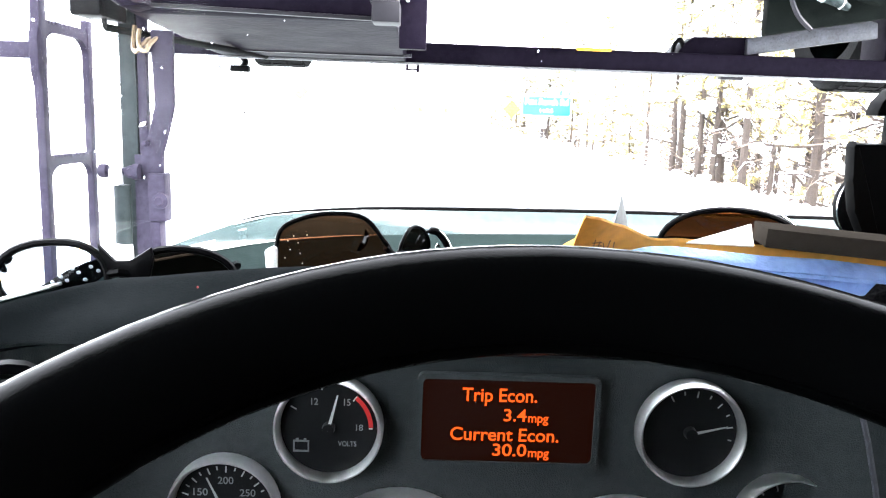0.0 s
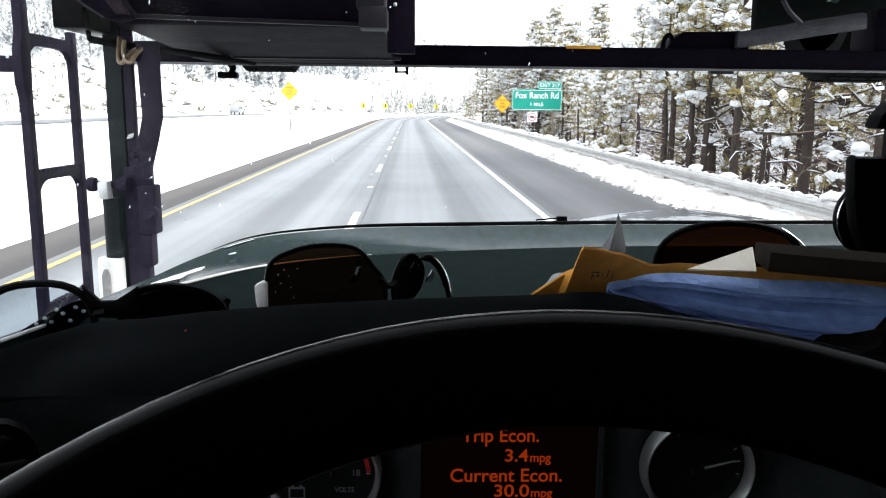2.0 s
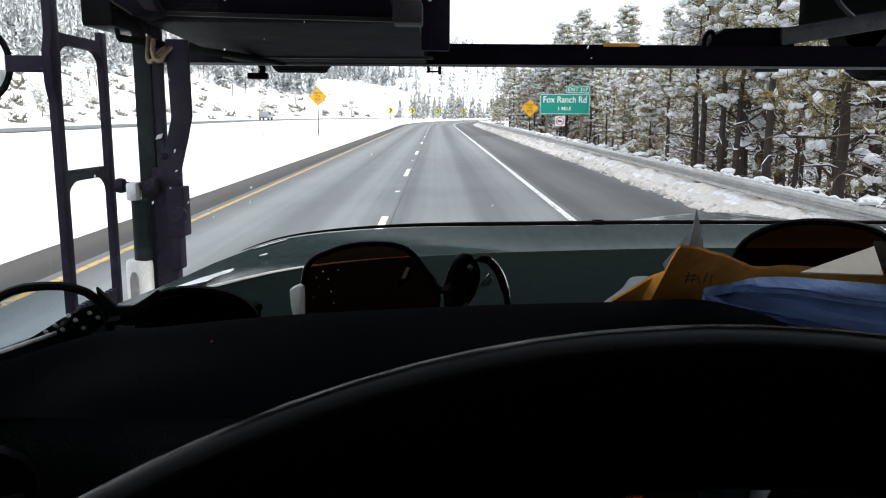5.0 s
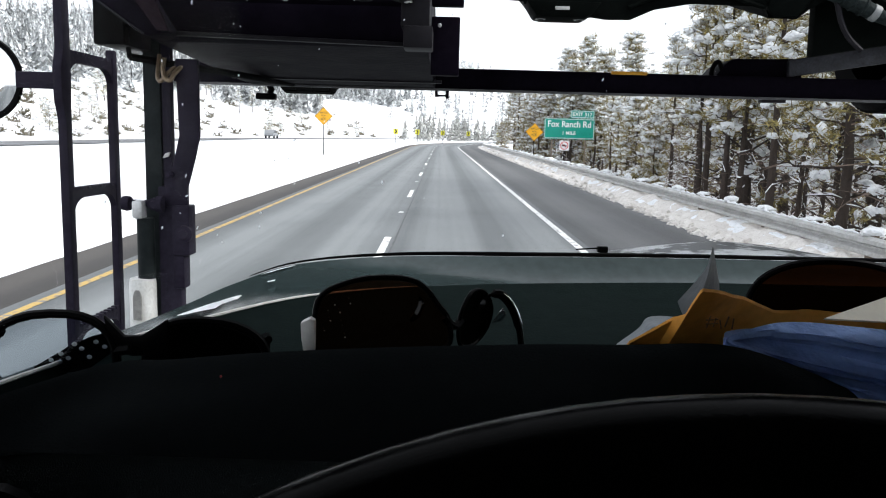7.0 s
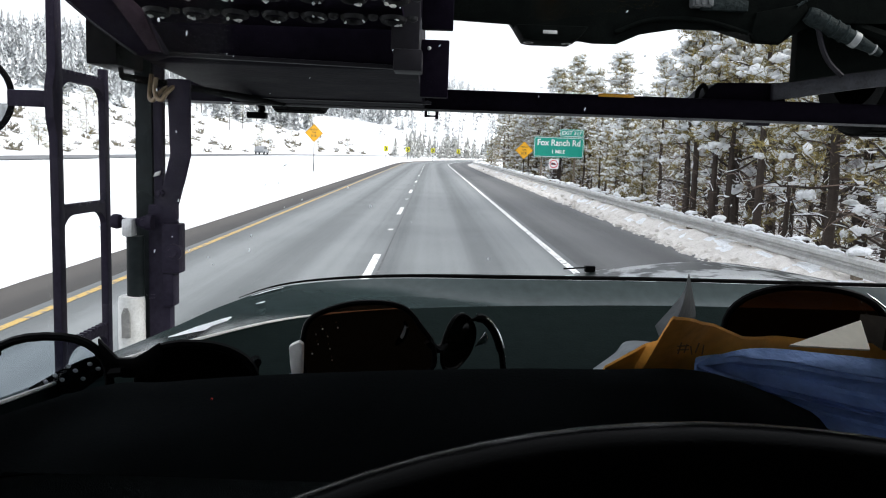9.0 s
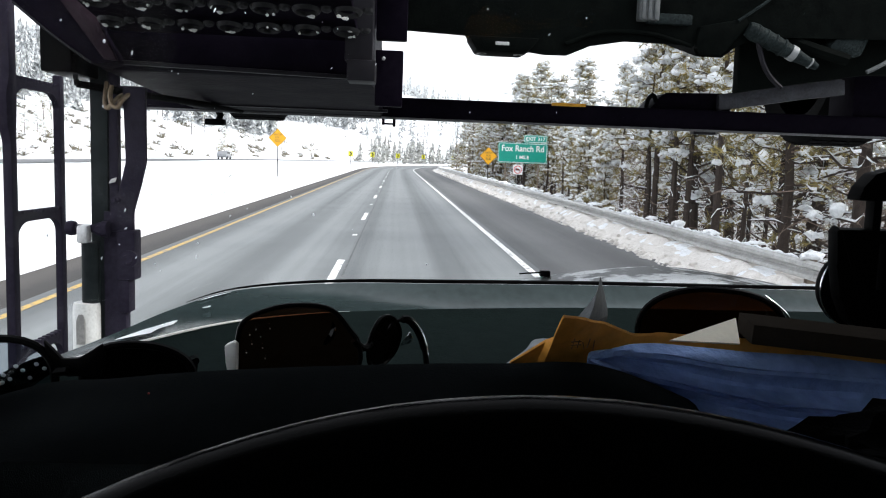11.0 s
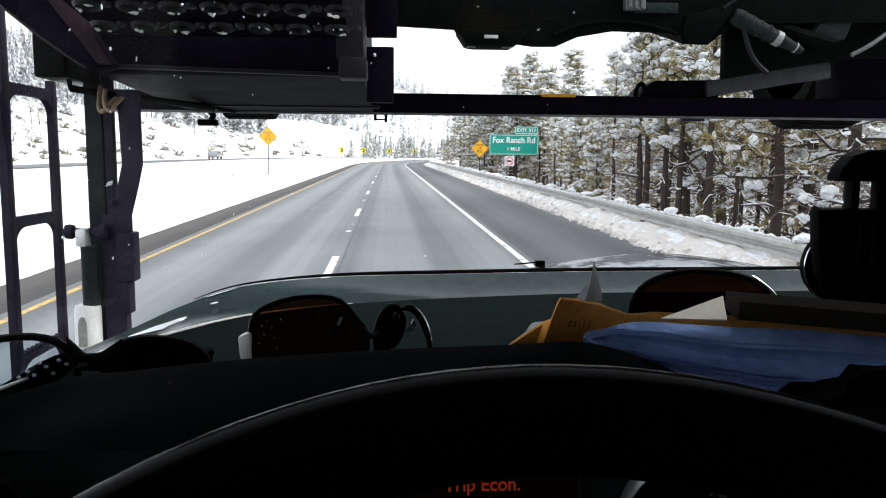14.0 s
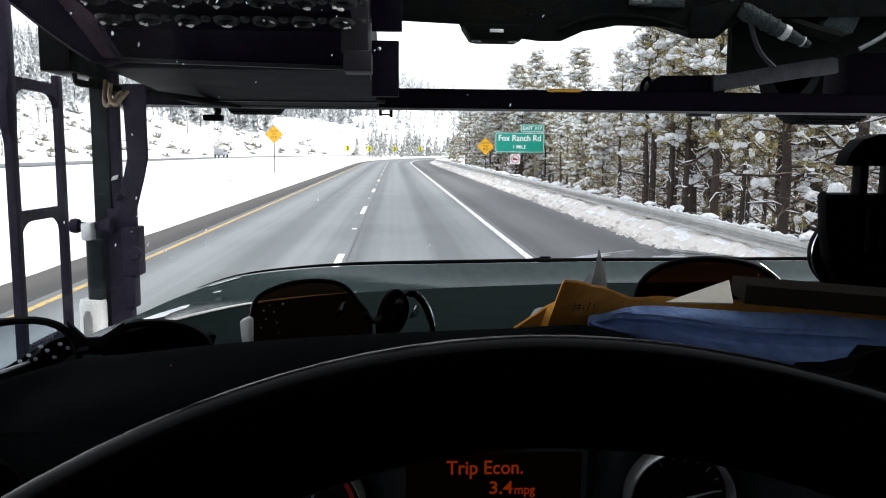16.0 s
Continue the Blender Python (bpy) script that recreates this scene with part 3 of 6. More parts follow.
            if live and r.random() < 0.85:
                tuft(b, r.uniform(0.22, 0.4), d)
                if r.random() < 0.8:
                    w = (0.08 + 0.26 * r.random() ** 1.6) * (0.7 + 0.75 * g)
                    blob(b + Vector((0, 0, 0.07)), w, r.uniform(0.06, 0.16) * (1 + 0.6 * g))
                    if w > 0.13:
                        for _ in range(3):
                            blob(b + Vector((r.gauss(0, w), r.gauss(0, w), r.uniform(0.0, 0.14) - 0.03)), w * r.uniform(0.4, 0.7), r.uniform(0.05, 0.13))
    part("trunk", tb, M["bark"], t)
    part("crown", nb, M["needles"], t, smooth=False)
    tagged(part("snow_load", sb, M["snow"], t, smooth="all"), kind="stuff")
    return t


def scatter(protos, spots, seed):
    r = random.Random(seed)
    used = set()
    for i, (p, k) in enumerate(spots):
        sc = r.uniform(0.85, 1.15) * ((0.72 if p.y > 42 else 0.92) if p.y < 140 and p.x > 0 else 1)
        m = Matrix.Translation(p) @ Matrix.Rotation(r.random() * 6.28, 4, "Z")
        ob = protos[k % len(protos)]
        if k % len(protos) in used:
            c = copy_thing(ob, m)
        else:
            ob.matrix_basis = m
            c = ob
            used.add(k % len(protos))
        c.scale = (sc, sc, sc)


pines = [pine("pine_tree", 11, 13.0, 0.18, 2.3, 5, 13), pine("pine_tree", 12, 15.5, 0.26, 2.5, 5, 13), pine("pine_tree", 13, 10.5, 0.10, 2.2, 6, 13), pine("pine_tree", 14, 14.5, 0.34, 2.0, 5, 13), pine("pine_tree", 15, 7.5, 0.06, 1.9, 6, 15)]
rng = random.Random(21)
spots, taken = [], []
tries = 0
while len(spots) < 64 and tries < 6000:
    tries += 1
    s = 7 + 125 * rng.random() ** 1.15
    u = 9.4 + 26 * rng.random() ** 1.8
    if any((u - a) ** 2 + (s - b) ** 2 < 3.2 for a, b in taken) or (u < 6.9 + 0.1 * s and 36 < s < 63) or (s < 34 and u < 17):   # the guide sign stays clear
        continue
    taken.append((u, s))
    spots.append((at_road(u, s, -0.1, True), rng.randrange(5)))
scatter(pines, spots, 3)
# taller ones that stand over the rack's beam, behind the guide sign
for u, s, k, sc in ((11.5, 71, 0, 0.98), (13.6, 66, 2, 1.15), (14.2, 77, 1, 0.95), (16.8, 69, 0, 1.08)):
    c = copy_thing(pines[k], Matrix.Translation(at_road(u, s, -0.1, True)) @ Matrix.Rotation(u * 1.7, 4, "Z"))
    c.scale = (sc, sc, sc)
stout_pines = [pine("roadside_pine", 61, 14.0, 0.16, 3.0, 5, 11, 3.8, 0.0135, 0.5), pine("roadside_pine", 62, 12.5, 0.14, 2.7, 5, 12, 4.2, 0.0145, 0.28), pine("roadside_pine", 63, 15.0, 0.18, 2.8, 5, 11, 3.8, 0.0125, 0.55)]
for o in stout_pines:
    tagged(o, "tall roadside pine with a thick dark trunk and snow-lined bare limbs", group="tall pines along the guardrail")
spots = []
for k in range(24):
    s = (9 + 2.6 * k if k < 10 else 35 + 4.2 * (k - 10)) + rng.uniform(-1.0, 1.0)
    u = 9.6 + (5.5 if s < 34 else 3.2) * rng.random() + (0.1 * s + 1.0 if 32 < s < 63 else 0)
    spots.append((at_road(u, s, -0.1, True), k % 3))
scatter(stout_pines, spots, 14)
slim_pines = [pine("slender_pine", 51, 12.0, 0.45, 1.3, 3, 8, 2.6), pine("slender_pine", 52, 10.0, 0.4, 1.1, 3, 8, 2.8)]
spots = []
for k in range(84):
    s = 11 + 90 * rng.random()
    u = 9.0 + 7 * rng.random() ** 1.3 + (0.09 * s - 1.5 if 36 < s < 63 else 0)
    spots.append((at_road(u, s, -0.1, True), rng.randrange(2)))
for o in slim_pines:
    tagged(o, "slender dark pine trunk with a thin snowy crown", group="slender pines of the forest")
scatter(slim_pines, spots, 9)

# smaller, snowier pines and shrubs on the hillside across the median
hill_pines = [pine("hillside_pine", 31, 6.0, 0.1, 1.5, 3, 7, 3.4), pine("hillside_pine", 32, 8.5, 0.15, 1.6, 3, 7, 3.2), pine("hillside_pine", 33, 4.0, 0.05, 1.2, 3, 8, 4)]
for o in hill_pines:
    tagged(o, "snowy young pine on the hillside across the median", group="pines on the hillside")
spots = []
for k in range(52):
    s = 20 + 250 * rng.random()
    u = -62 - 75 * rng.random() ** 0.8
    spots.append((Vector((u + bend(s), s, land(u, s, False) - 0.3)), rng.randrange(2)))
for k in range(26):
    s = 40 + 190 * rng.random()
    u = -47 - 16 * rng.random()
    spots.append((Vector((u + bend(s), s, land(u, s, False) - 0.3)), 2))
scatter(hill_pines, spots, 5)


def shrub_mesh(seed):
    r = random.Random(seed)
    bm = bmesh.new()
    for _ in range(32):
        d = Vector((r.gauss(0, 1), r.gauss(0, 1), abs(r.gauss(0.6, 0.7)))).normalized()
        b = d * r.uniform(0.5, 1.1)
        tube(bm, [(0, 0, 0), b * 0.5 + Vector((0, 0, 0.08)), b], [0.02, 0.014, 0.004], 3)
        for _ in range(3):
            o = b * r.uniform(0.5, 1)
            e = Vector((r.gauss(0, 1), r.gauss(0, 1), r.gauss(0.3, 1))) * 0.16
            f = e.orthogonal().normalized() * 0.07
            bm.faces.new([bm.verts.new(o - f), bm.verts.new(o + f), bm.verts.new(o + e)])
    return mesh_of(bm, M["shrub"], False)


shrubs = [shrub_mesh(1), shrub_mesh(2), shrub_mesh(3)]
for k in range(170):
    s = 28 + 230 * rng.random() ** 0.9
    u = -45 - 32 * rng.random()
    o = new("shrub", shrubs[k % 3])
    z = rng.uniform(0.6, 1.9)
    o.matrix_basis = Matrix.Translation((u + bend(s), s, land(u, s) - 0.08)) @ Matrix.Rotation(rng.random() * 6, 4, "Z") @ Matrix.Diagonal((z, z, z * 0.9, 1))
    tagged(o, "bare brown shrub poking out of the snow", "shrub", "shrubs on the hillside")

# woods too far to tell apart
def woods(name, spots, material, label, hmin, hmax, slim, tiers=5, sprays=5):
    r = random.Random(77)
    verts, faces = [], []
    for x, s, z0 in spots:
        hh = r.uniform(hmin, hmax)
        rr = hh * r.uniform(slim * 0.8, slim * 1.2)
        b0 = len(verts)
        verts += [(x - 0.1, s, z0), (x + 0.1, s, z0), (x, s, z0 + hh * 0.7)]
        faces.append((b0, b0 + 1, b0 + 2))
        for lev in range(tiers):
            f = lev / tiers
            zb = z0 + hh * (0.15 + 0.75 * f)
            w = rr * (1.05 - f)
            for j in range(sprays):
                a = r.random() * 6.28
                q = w * r.uniform(0.45, 1.3)
                b0 = len(verts)
                c, d = math.cos(a), math.sin(a)
                k = 0.2 * q + 0.1
                verts += [(x - d * k * 0.4, s + c * k * 0.4, zb + hh * 0.11), (x + c * q - d * k, s + d * q + c * k, zb + r.uniform(-0.05, 0.03) * hh), (x + c * q + d * k, s + d * q - c * k, zb + r.uniform(-0.05, 0.03) * hh)]
                faces.append((b0, b0 + 1, b0 + 2))
    me = bpy.data.meshes.new("woods")
    me.from_pydata(verts, [], faces)
    me.materials.append(material)
    return tagged(new(name, me), label, "woods", kind="stuff")


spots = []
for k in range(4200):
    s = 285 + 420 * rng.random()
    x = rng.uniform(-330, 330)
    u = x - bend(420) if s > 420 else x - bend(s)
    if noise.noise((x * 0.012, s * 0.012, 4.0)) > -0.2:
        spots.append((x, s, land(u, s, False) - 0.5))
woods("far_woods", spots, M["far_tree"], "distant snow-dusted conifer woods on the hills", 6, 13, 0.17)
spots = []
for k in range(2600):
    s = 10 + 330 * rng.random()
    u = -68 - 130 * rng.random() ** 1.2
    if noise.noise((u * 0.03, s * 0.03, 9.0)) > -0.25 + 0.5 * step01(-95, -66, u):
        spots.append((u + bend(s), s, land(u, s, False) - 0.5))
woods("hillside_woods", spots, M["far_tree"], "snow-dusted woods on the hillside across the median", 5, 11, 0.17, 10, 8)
spots = []
for k in range(230):
    s = 205 + 85 * rng.random()
    x = -14 + 95 * rng.random() ** 0.8
    if x < bend(s) - 9 or x > bend(s) + 10:
        spots.append((x, s, land(x - bend(s), s, False) - 0.5))
woods("bend_woods", spots, M["mid_tree"], "snowy olive pine woods behind the bend", 5, 9.5, 0.19, 10, 7)
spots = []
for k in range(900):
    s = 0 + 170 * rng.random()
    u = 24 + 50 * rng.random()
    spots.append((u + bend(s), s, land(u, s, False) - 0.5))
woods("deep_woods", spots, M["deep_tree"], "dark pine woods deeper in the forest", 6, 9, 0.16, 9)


def thicket(name, count, material, width, label, seed, flat):
    """Crossing bare twigs, or the snow lying on them, between the trunks."""
    r = random.Random(seed)
    verts, faces = [], []
    for k in range(count):
        s = 5 + 120 * r.random() ** 1.3
        u = 8.9 + 16 * r.random() + (3.2 if 36 < s < 63 else 0)
        z = land(u, s, False) + 0.2 + 5.0 * r.random() ** 1.4
        a = r.random() * 6.28
        d = Vector((math.cos(a), math.sin(a), r.gauss(0.25, 0.5))).normalized() * (r.uniform(0.12, 0.5) if flat else r.uniform(0.4, 1.3))
        p = Vector((u + bend(s), s, z))
        w = Vector((0, 0, width * r.uniform(0.5, 1.3)))
        bend_ = Vector((0, 0, r.uniform(-0.12, 0.12)))
        b0 = len(verts)
        verts += [p - w, p + w, p + d * 0.5 + bend_ + w * 0.8, p + d * 0.5 + bend_ - w * 0.8, p + d]
        faces += [(b0, b0 + 1, b0 + 2, b0 + 3), (b0 + 3, b0 + 2, b0 + 4)]
    me = bpy.data.meshes.new("thicket")
    me.from_pydata(verts, [], faces)
    me.materials.append(material)
    tagged(new(name, me), label, "undergrowth", kind="stuff")


thicket("undergrowth", 22000, M["twig"], 0.014, "tangle of bare brown twigs between the trunks", 41, False)
thicket("undergrowth_snow", 15000, M["snow"], 0.03, "snow lying on the tangled undergrowth", 42, True)


# ---- road signs ----
def face_pose(p, yaw=0):
    """Sign plane: x to the right, y up, facing back along the road."""
    return Matrix.Translation(p) @ Matrix.Rotation(radians(yaw), 4, "Z") @ Matrix.Rotation(radians(90), 4, "X")


def moved(bm, m):
    for v in bm.verts:
        v.co = m @ v.co
    return bm


def plate(outline, m, z0, z1):
    bm = bmesh.new()
    slab(bm, outline, 2, z0, z1)
    return moved(bm, m)


def rounded(w, h, r, n=5):
    out = []
    for cx, cy, a0 in ((w / 2 - r, h / 2 - r, 0), (-w / 2 + r, h / 2 - r, 90), (-w / 2 + r, -h / 2 + r, 180), (w / 2 - r, -h / 2 + r, 270)):
        for k in range(n):
            a = radians(a0 + 90 * k / (n - 1))
            out.append((cx + r * math.cos(a), cy + r * math.sin(a)))
    return out


def post(parent, x, y, z0, z1, w=0.05, material="rack_grey"):
    bm = bmesh.new()
    box(bm, (x - w / 2, y + 0.03, z0), (x + w / 2, y + 0.03 + w, z1), 0.006)
    return part("post", bm, M[material], parent)


def diamond_sign(p, ground_z):
    t = thing("warning_sign", (p[0], p[1], ground_z), "yellow diamond ice warning sign on a steel post", "road sign", "warning signs")
    m = face_pose(p)
    d = 0.64
    part("plate", plate([(0, -d), (d, 0), (0, d), (-d, 0)], m, -0.008, 0.0), M["sign_yellow"], t, "yellow diamond plate")
    bm = bmesh.new()
    for a, b in (((0, -d), (d, 0)), ((d, 0), (0, d)), ((0, d), (-d, 0)), ((-d, 0), (0, -d))):
        a, b = Vector((*a, 0)) * 0.95, Vector((*b, 0)) * 0.95
        w = (b - a).orthogonal().normalized()
        q = Vector((-(b - a).y, (b - a).x, 0)).normalized() * 0.009
        bm.faces.new([bm.verts.new(m @ (v + Vector((0, 0, 0.003)))) for v in (a - q, b - q, b + q, a + q)])
    part("border", bm, M["sign_black"], t)
    for words, w, h, y in (("WATCH", 0.55, 0.13, 0.17), ("FOR", 0.3, 0.11, -0.02), ("ICE", 0.36, 0.17, -0.28)):
        part("lettering", text_bm(words, w, h, m @ Matrix.Translation((-w / 2, y, 0)), 0.004), M["sign_black"], t)
    post(t, p[0], p[1], ground_z - 0.3, p[2] + 0.3)


diamond_sign((-9.1, 54, 3.45), land(-8.5, 54, False))
diamond_sign((5.75, 54, 2.75), land(6.3, 54, False))

# exit sign
GX, GY, GZ = 9.4, 62.0, 3.2
t = thing("exit_sign", (GX, GY, land(9.9, GY, False)), "green exit guide sign with white lettering on two posts", "road sign")
m = face_pose((GX, GY, GZ), 3)
part("plate", plate(rounded(4.1, 1.65, 0.16), m, -0.01, 0), M["sign_green"], t, "green guide panel with rounded corners")
part("exit_tab", plate(rounded(1.95, 0.62, 0.08), m @ Matrix.Translation((1.02, 1.17, 0)), -0.01, 0), M["sign_green"], t)
for words, w, h, x, y, mt in (("Fox Ranch Rd", 3.5, 0.5, -1.75, 0.12, 0), ("1 MILE", 1.05, 0.28, -0.52, -0.48, 0), ("EXIT 317", 1.6, 0.3, 0.22, 1.02, 0)):
    part("lettering", text_bm(words, w, h, m @ Matrix.Translation((x, y, 0)), 0.004), M["sign_white"], t)
bm = bmesh.new()
for w, h, q, dx, dy in ((4.0, 1.55, 0.14, 0, 0), (1.86, 0.54, 0.07, 1.02, 1.17)):
    a = [Vector((*p, 0.003)) for p in rounded(w, h, q)]
    b = [Vector((*p, 0.003)) for p in rounded(w - 0.07, h - 0.07, q - 0.02)]
    va = [bm.verts.new(m @ (v + Vector((dx, dy, 0)))) for v in a]
    vb = [bm.verts.new(m @ (v + Vector((dx, dy, 0)))) for v in b]
    for k in range(len(va)):
        j = (k + 1) % len(va)
        bm.faces.new((va[k], va[j], vb[j], vb[k]))
part("border", bm, M["sign_white"], t)
for dx in (-1.35, 1.35):
    post(t, GX + dx, GY + 0.09, -2.6, GZ + 0.75, 0.12, "post_wood")
pm2 = m @ Matrix.Translation((-0.35, -1.35, 0))
lp = part("small_plate", plate(rounded(0.8, 0.8, 0.05), pm2, -0.008, 0), M["sign_white"], t, "small white no-trucks plate")
bm = bmesh.new()
lathe(bm, [(0.33, 0.003), (0.27, 0.003)], pm2, 28)
part("ring", bm, M["sign_red"], lp)
bm = bmesh.new()
for q in ([(-0.22, 0.20), (0.2, -0.22), (0.22, -0.2), (-0.2, 0.22)],):
    bm.faces.new([bm.verts.new(pm2 @ Vector((*p, 0.006))) for p in q])
part("slash", bm, M["sign_red"], lp)
bm = bmesh.new()
bm.faces.new([bm.verts.new(pm2 @ Vector((*p, 0.0045))) for p in [(-0.2, -0.07), (0.2, -0.07), (0.2, 0.02), (0.1, 0.02), (0.1, 0.09), (-0.2, 0.09)]])
part("pictogram", bm, M["sign_black"], lp)
post(t, GX - 0.35, GY, -2.6, GZ - 0.9, 0.06)

# chevrons along the outside of the bend
for x, y in ((-9.5, 128), (-6.5, 142), (-2.0, 156), (3.5, 170), (11, 184), (21, 197)):
    gz = rise(y) + 0.1
    t = thing("chevron_sign", (x, y, gz), "yellow and black chevron sign on a post at the bend", "road sign", "chevron signs")
    m = face_pose((x, y, gz + 2.1))
    part("plate", plate(rounded(0.75, 0.9, 0.04), m, -0.008, 0), M["sign_chevron"], t)
    bm = bmesh.new()
    for q in ([(-0.25, 0.36), (0.0, 0.36), (0.27, 0.0), (0.02, 0.0)], [(0.02, 0.0), (0.27, 0.0), (0.0, -0.36), (-0.25, -0.36)]):
        bm.faces.new([bm.verts.new(m @ Vector((*p, 0.004))) for p in q])
    part("arrow", bm, M["sign_black"], t)
    post(t, x, y, gz - 0.4, gz + 2.3, 0.06)

# car on the far carriageway
cx, cy = -36 + bend(150), 150
cz = land(-36, 150, False) + 0.07
car = thing("suv", (cx, cy, cz), "silver car driving on the opposite carriageway", "car")
bm = bmesh.new()
slab(bm, [(-2.2, 0.35), (2.2, 0.35), (2.25, 0.75), (1.9, 0.95), (1.1, 1.0), (0.5, 1.55), (-1.6, 1.6), (-2.15, 1.0), (-2.25, 0.6)], 0, -0.9, 0.9, 0.08)
part("body", moved(bm, Matrix.Translation((cx, cy, cz))), M["car_paint"], car)
bm = bmesh.new()
slab(bm, [(0.95, 1.05), (0.45, 1.48), (-1.5, 1.52), (-1.9, 1.05)], 0, -0.92, 0.92)
part("windows", moved(bm, Matrix.Translation((cx, cy, cz))), M["car_glass"], car)
for sx in (-0.8, 0.8):
    for sy in (-1.4, 1.4):
        bm = bmesh.new()
        lathe(bm, [(0.0, -0.11), (0.3, -0.11), (0.34, -0.06), (0.34, 0.06), (0.3, 0.11), (0, 0.11)], Matrix.Translation((cx + sx, cy + sy, cz + 0.34)) @ Matrix.Rotation(radians(90), 4, "Y"), 18)
        part("wheel", bm, M["rubber"], car)


# ================= the truck =================
truck = thing("truck_body", (0.9, 1.5, 0.0), "dark green-grey bonnet and cab of a car-carrier truck", "truck")
# bonnet
bm = bmesh.new()


def hood_z(x, y):
    d = abs(x - 1.0)
    return 1.61 - 0.115 * (d / 0.75) ** 2.0 - 0.10 * max(0, d - 0.85) + 0.02 * (2.9 - y) / 1.9 + 0.012 * math.exp(-((x - 1.0) / 0.2) ** 2)


rows = []
for k in range(25):
    y = 0.98 + (2.9 - 0.98) * k / 24
    rows.append([Vector((-0.15 + 2.3 * j / 44, y, hood_z(-0.15 + 2.3 * j / 44, y))) for j in range(45)])
for k in range(1, 7):
    a = radians(90 * k / 6)
    rows.append([Vector((p.x, 2.9 + 0.16 * math.sin(a), p.z - 0.16 * (1 - math.cos(a)) - (0.6 if k == 6 else 0))) for p in rows[24]])
sheet(bm, rows)
part("bonnet", bm, M["hood"], truck, "glossy bonnet speckled with frost and salt")
bm = bmesh.new()
for sx in (-0.16, 2.16):
    box(bm, (sx - 0.03, 0.98, 0.7), (sx + 0.03, 3.0, 1.33), 0.02)
part("bonnet_side", bm, M["hood"], truck)
orn = bmesh.new()
box(orn, (0.533, 2.88, 1.57), (0.572, 2.91, 1.594), 0.005)
orn_ob = part("washer_nozzle", orn, M["plastic"], truck, "small black nozzle on the bonnet")
bm = bmesh.new()
tube(bm, [(0.54, 2.88, 1.588), (0.45, 2.86, 1.583)], 0.003, 6)
part("jet", bm, M["plastic"], orn_ob)

# cab shell: out of view, added to keep the cab dark inside
SH = M["headliner"]
bm = bmesh.new()
box(bm, (-0.50, -1.3, 2.50), (2.3, 0.62, 2.56))
tagged(part("ceiling", bm, SH), "dark cab headliner", "ceiling", kind="structure")
bm = bmesh.new()
box(bm, (-0.50, -1.3, 0.80), (2.3, 0.95, 0.86))
tagged(part("floor", bm, M["rubber"]), "black rubber cab floor", "floor", kind="structure")
bm = bmesh.new()
box(bm, (-0.50, -1.3, 0.86), (2.3, -1.24, 2.50))
tagged(part("wall_back", bm, SH), "dark padded cab back wall", "wall", kind="structure")
for nm, x0, x1 in (("wall_left", -0.50, -0.44), ("wall_right", 2.24, 2.30)):
    bm = bmesh.new()
    box(bm, (x0, -1.24, 0.86), (x1, 0.30, 1.80))
    box(bm, (x0, -1.24, 2.34), (x1, 0.30, 2.50))
    box(bm, (x0, -1.24, 1.80), (x1, -0.50, 2.34))
    box(bm, (x0, 0.15, 1.80), (x1, 0.30, 2.34))
    tagged(part(nm, bm, SH), "dark cab side wall with a window opening", "wall", kind="structure")
bm = bmesh.new()
box(bm, (-0.50, 0.30, 0.86), (-0.30, 0.98, 1.55))
box(bm, (2.1, 0.30, 0.86), (2.30, 0.98, 1.70))
box(bm, (-0.3, 0.90, 0.86), (2.1, 0.98, 1.70))
tagged(part("wall_front", bm, SH), "dark bulkhead under the windscreen", "wall", kind="structure")

# windscreen: follows the ledge and leans back
A_PTS = [(-0.36, 0.25, 1.826), (-0.262, 0.50, 1.826), (-0.248, 0.661, 1.818), (-0.2305, 0.7395, 1.820), (-0.207, 0.8135, 1.826), (-0.160, 0.868, 1.836), (-0.062, 0.891, 1.843), (0.076, 0.888, 1.847), (0.22, 0.906, 1.847), (0.341, 0.912, 1.847), (0.9, 0.93, 1.847), (1.6, 0.88, 1.847), (2.18, 0.4, 1.847)]
B_PTS = [(-0.35, 0.23), (-0.255, 0.49), (-0.2215, 0.602), (-0.19, 0.667), (-0.14, 0.748), (-0.07, 0.80), (0.0, 0.828), (0.073, 0.848), (0.214, 0.874), (0.341, 0.882), (0.9, 0.90), (1.6, 0.85), (2.15, 0.4)]
C_PTS = [(-0.335, 0.16, 1.828), (-0.262, 0.38, 1.832), (-0.20, 0.505, 1.838), (-0.15, 0.503, 1.8455), (-0.10, 0.499, 1.852), (-0.05, 0.496, 1.8565), (0.0, 0.503, 1.8575), (0.04, 0.506, 1.8585), (0.08, 0.495, 1.8625), (0.11, 0.488, 1.866), (0.126, 0.487, 1.8655), (0.1425, 0.487, 1.862), (0.163, 0.487, 1.855), (0.185, 0.486, 1.846), (0.22, 0.48, 1.832), (0.42, 0.44, 1.824), (1.5, 0.42, 1.824), (2.10, 0.35, 1.824)]
NC = 73
A_C = lerp_curve(A_PTS, NC)
B_C = lerp_curve([(x, y, 1.827) for x, y in B_PTS], NC)
C_C = lerp_curve(C_PTS, NC)
screen = thing("windscreen", (0.9, 0.93, 1.85), "curved windscreen glass flecked with melting snow", "windscreen", kind="structure")
bm = bmesh.new()
rows = []
for k in range(9):
    f = k / 8
    rows.append([Vector((p.x * (1 - 0.04 * f) + 0.036 * f, p.y + 0.012 - 0.34 * f, p.z - 0.005 + (2.507 - p.z) * f)) for p in A_C])
sheet(bm, rows)
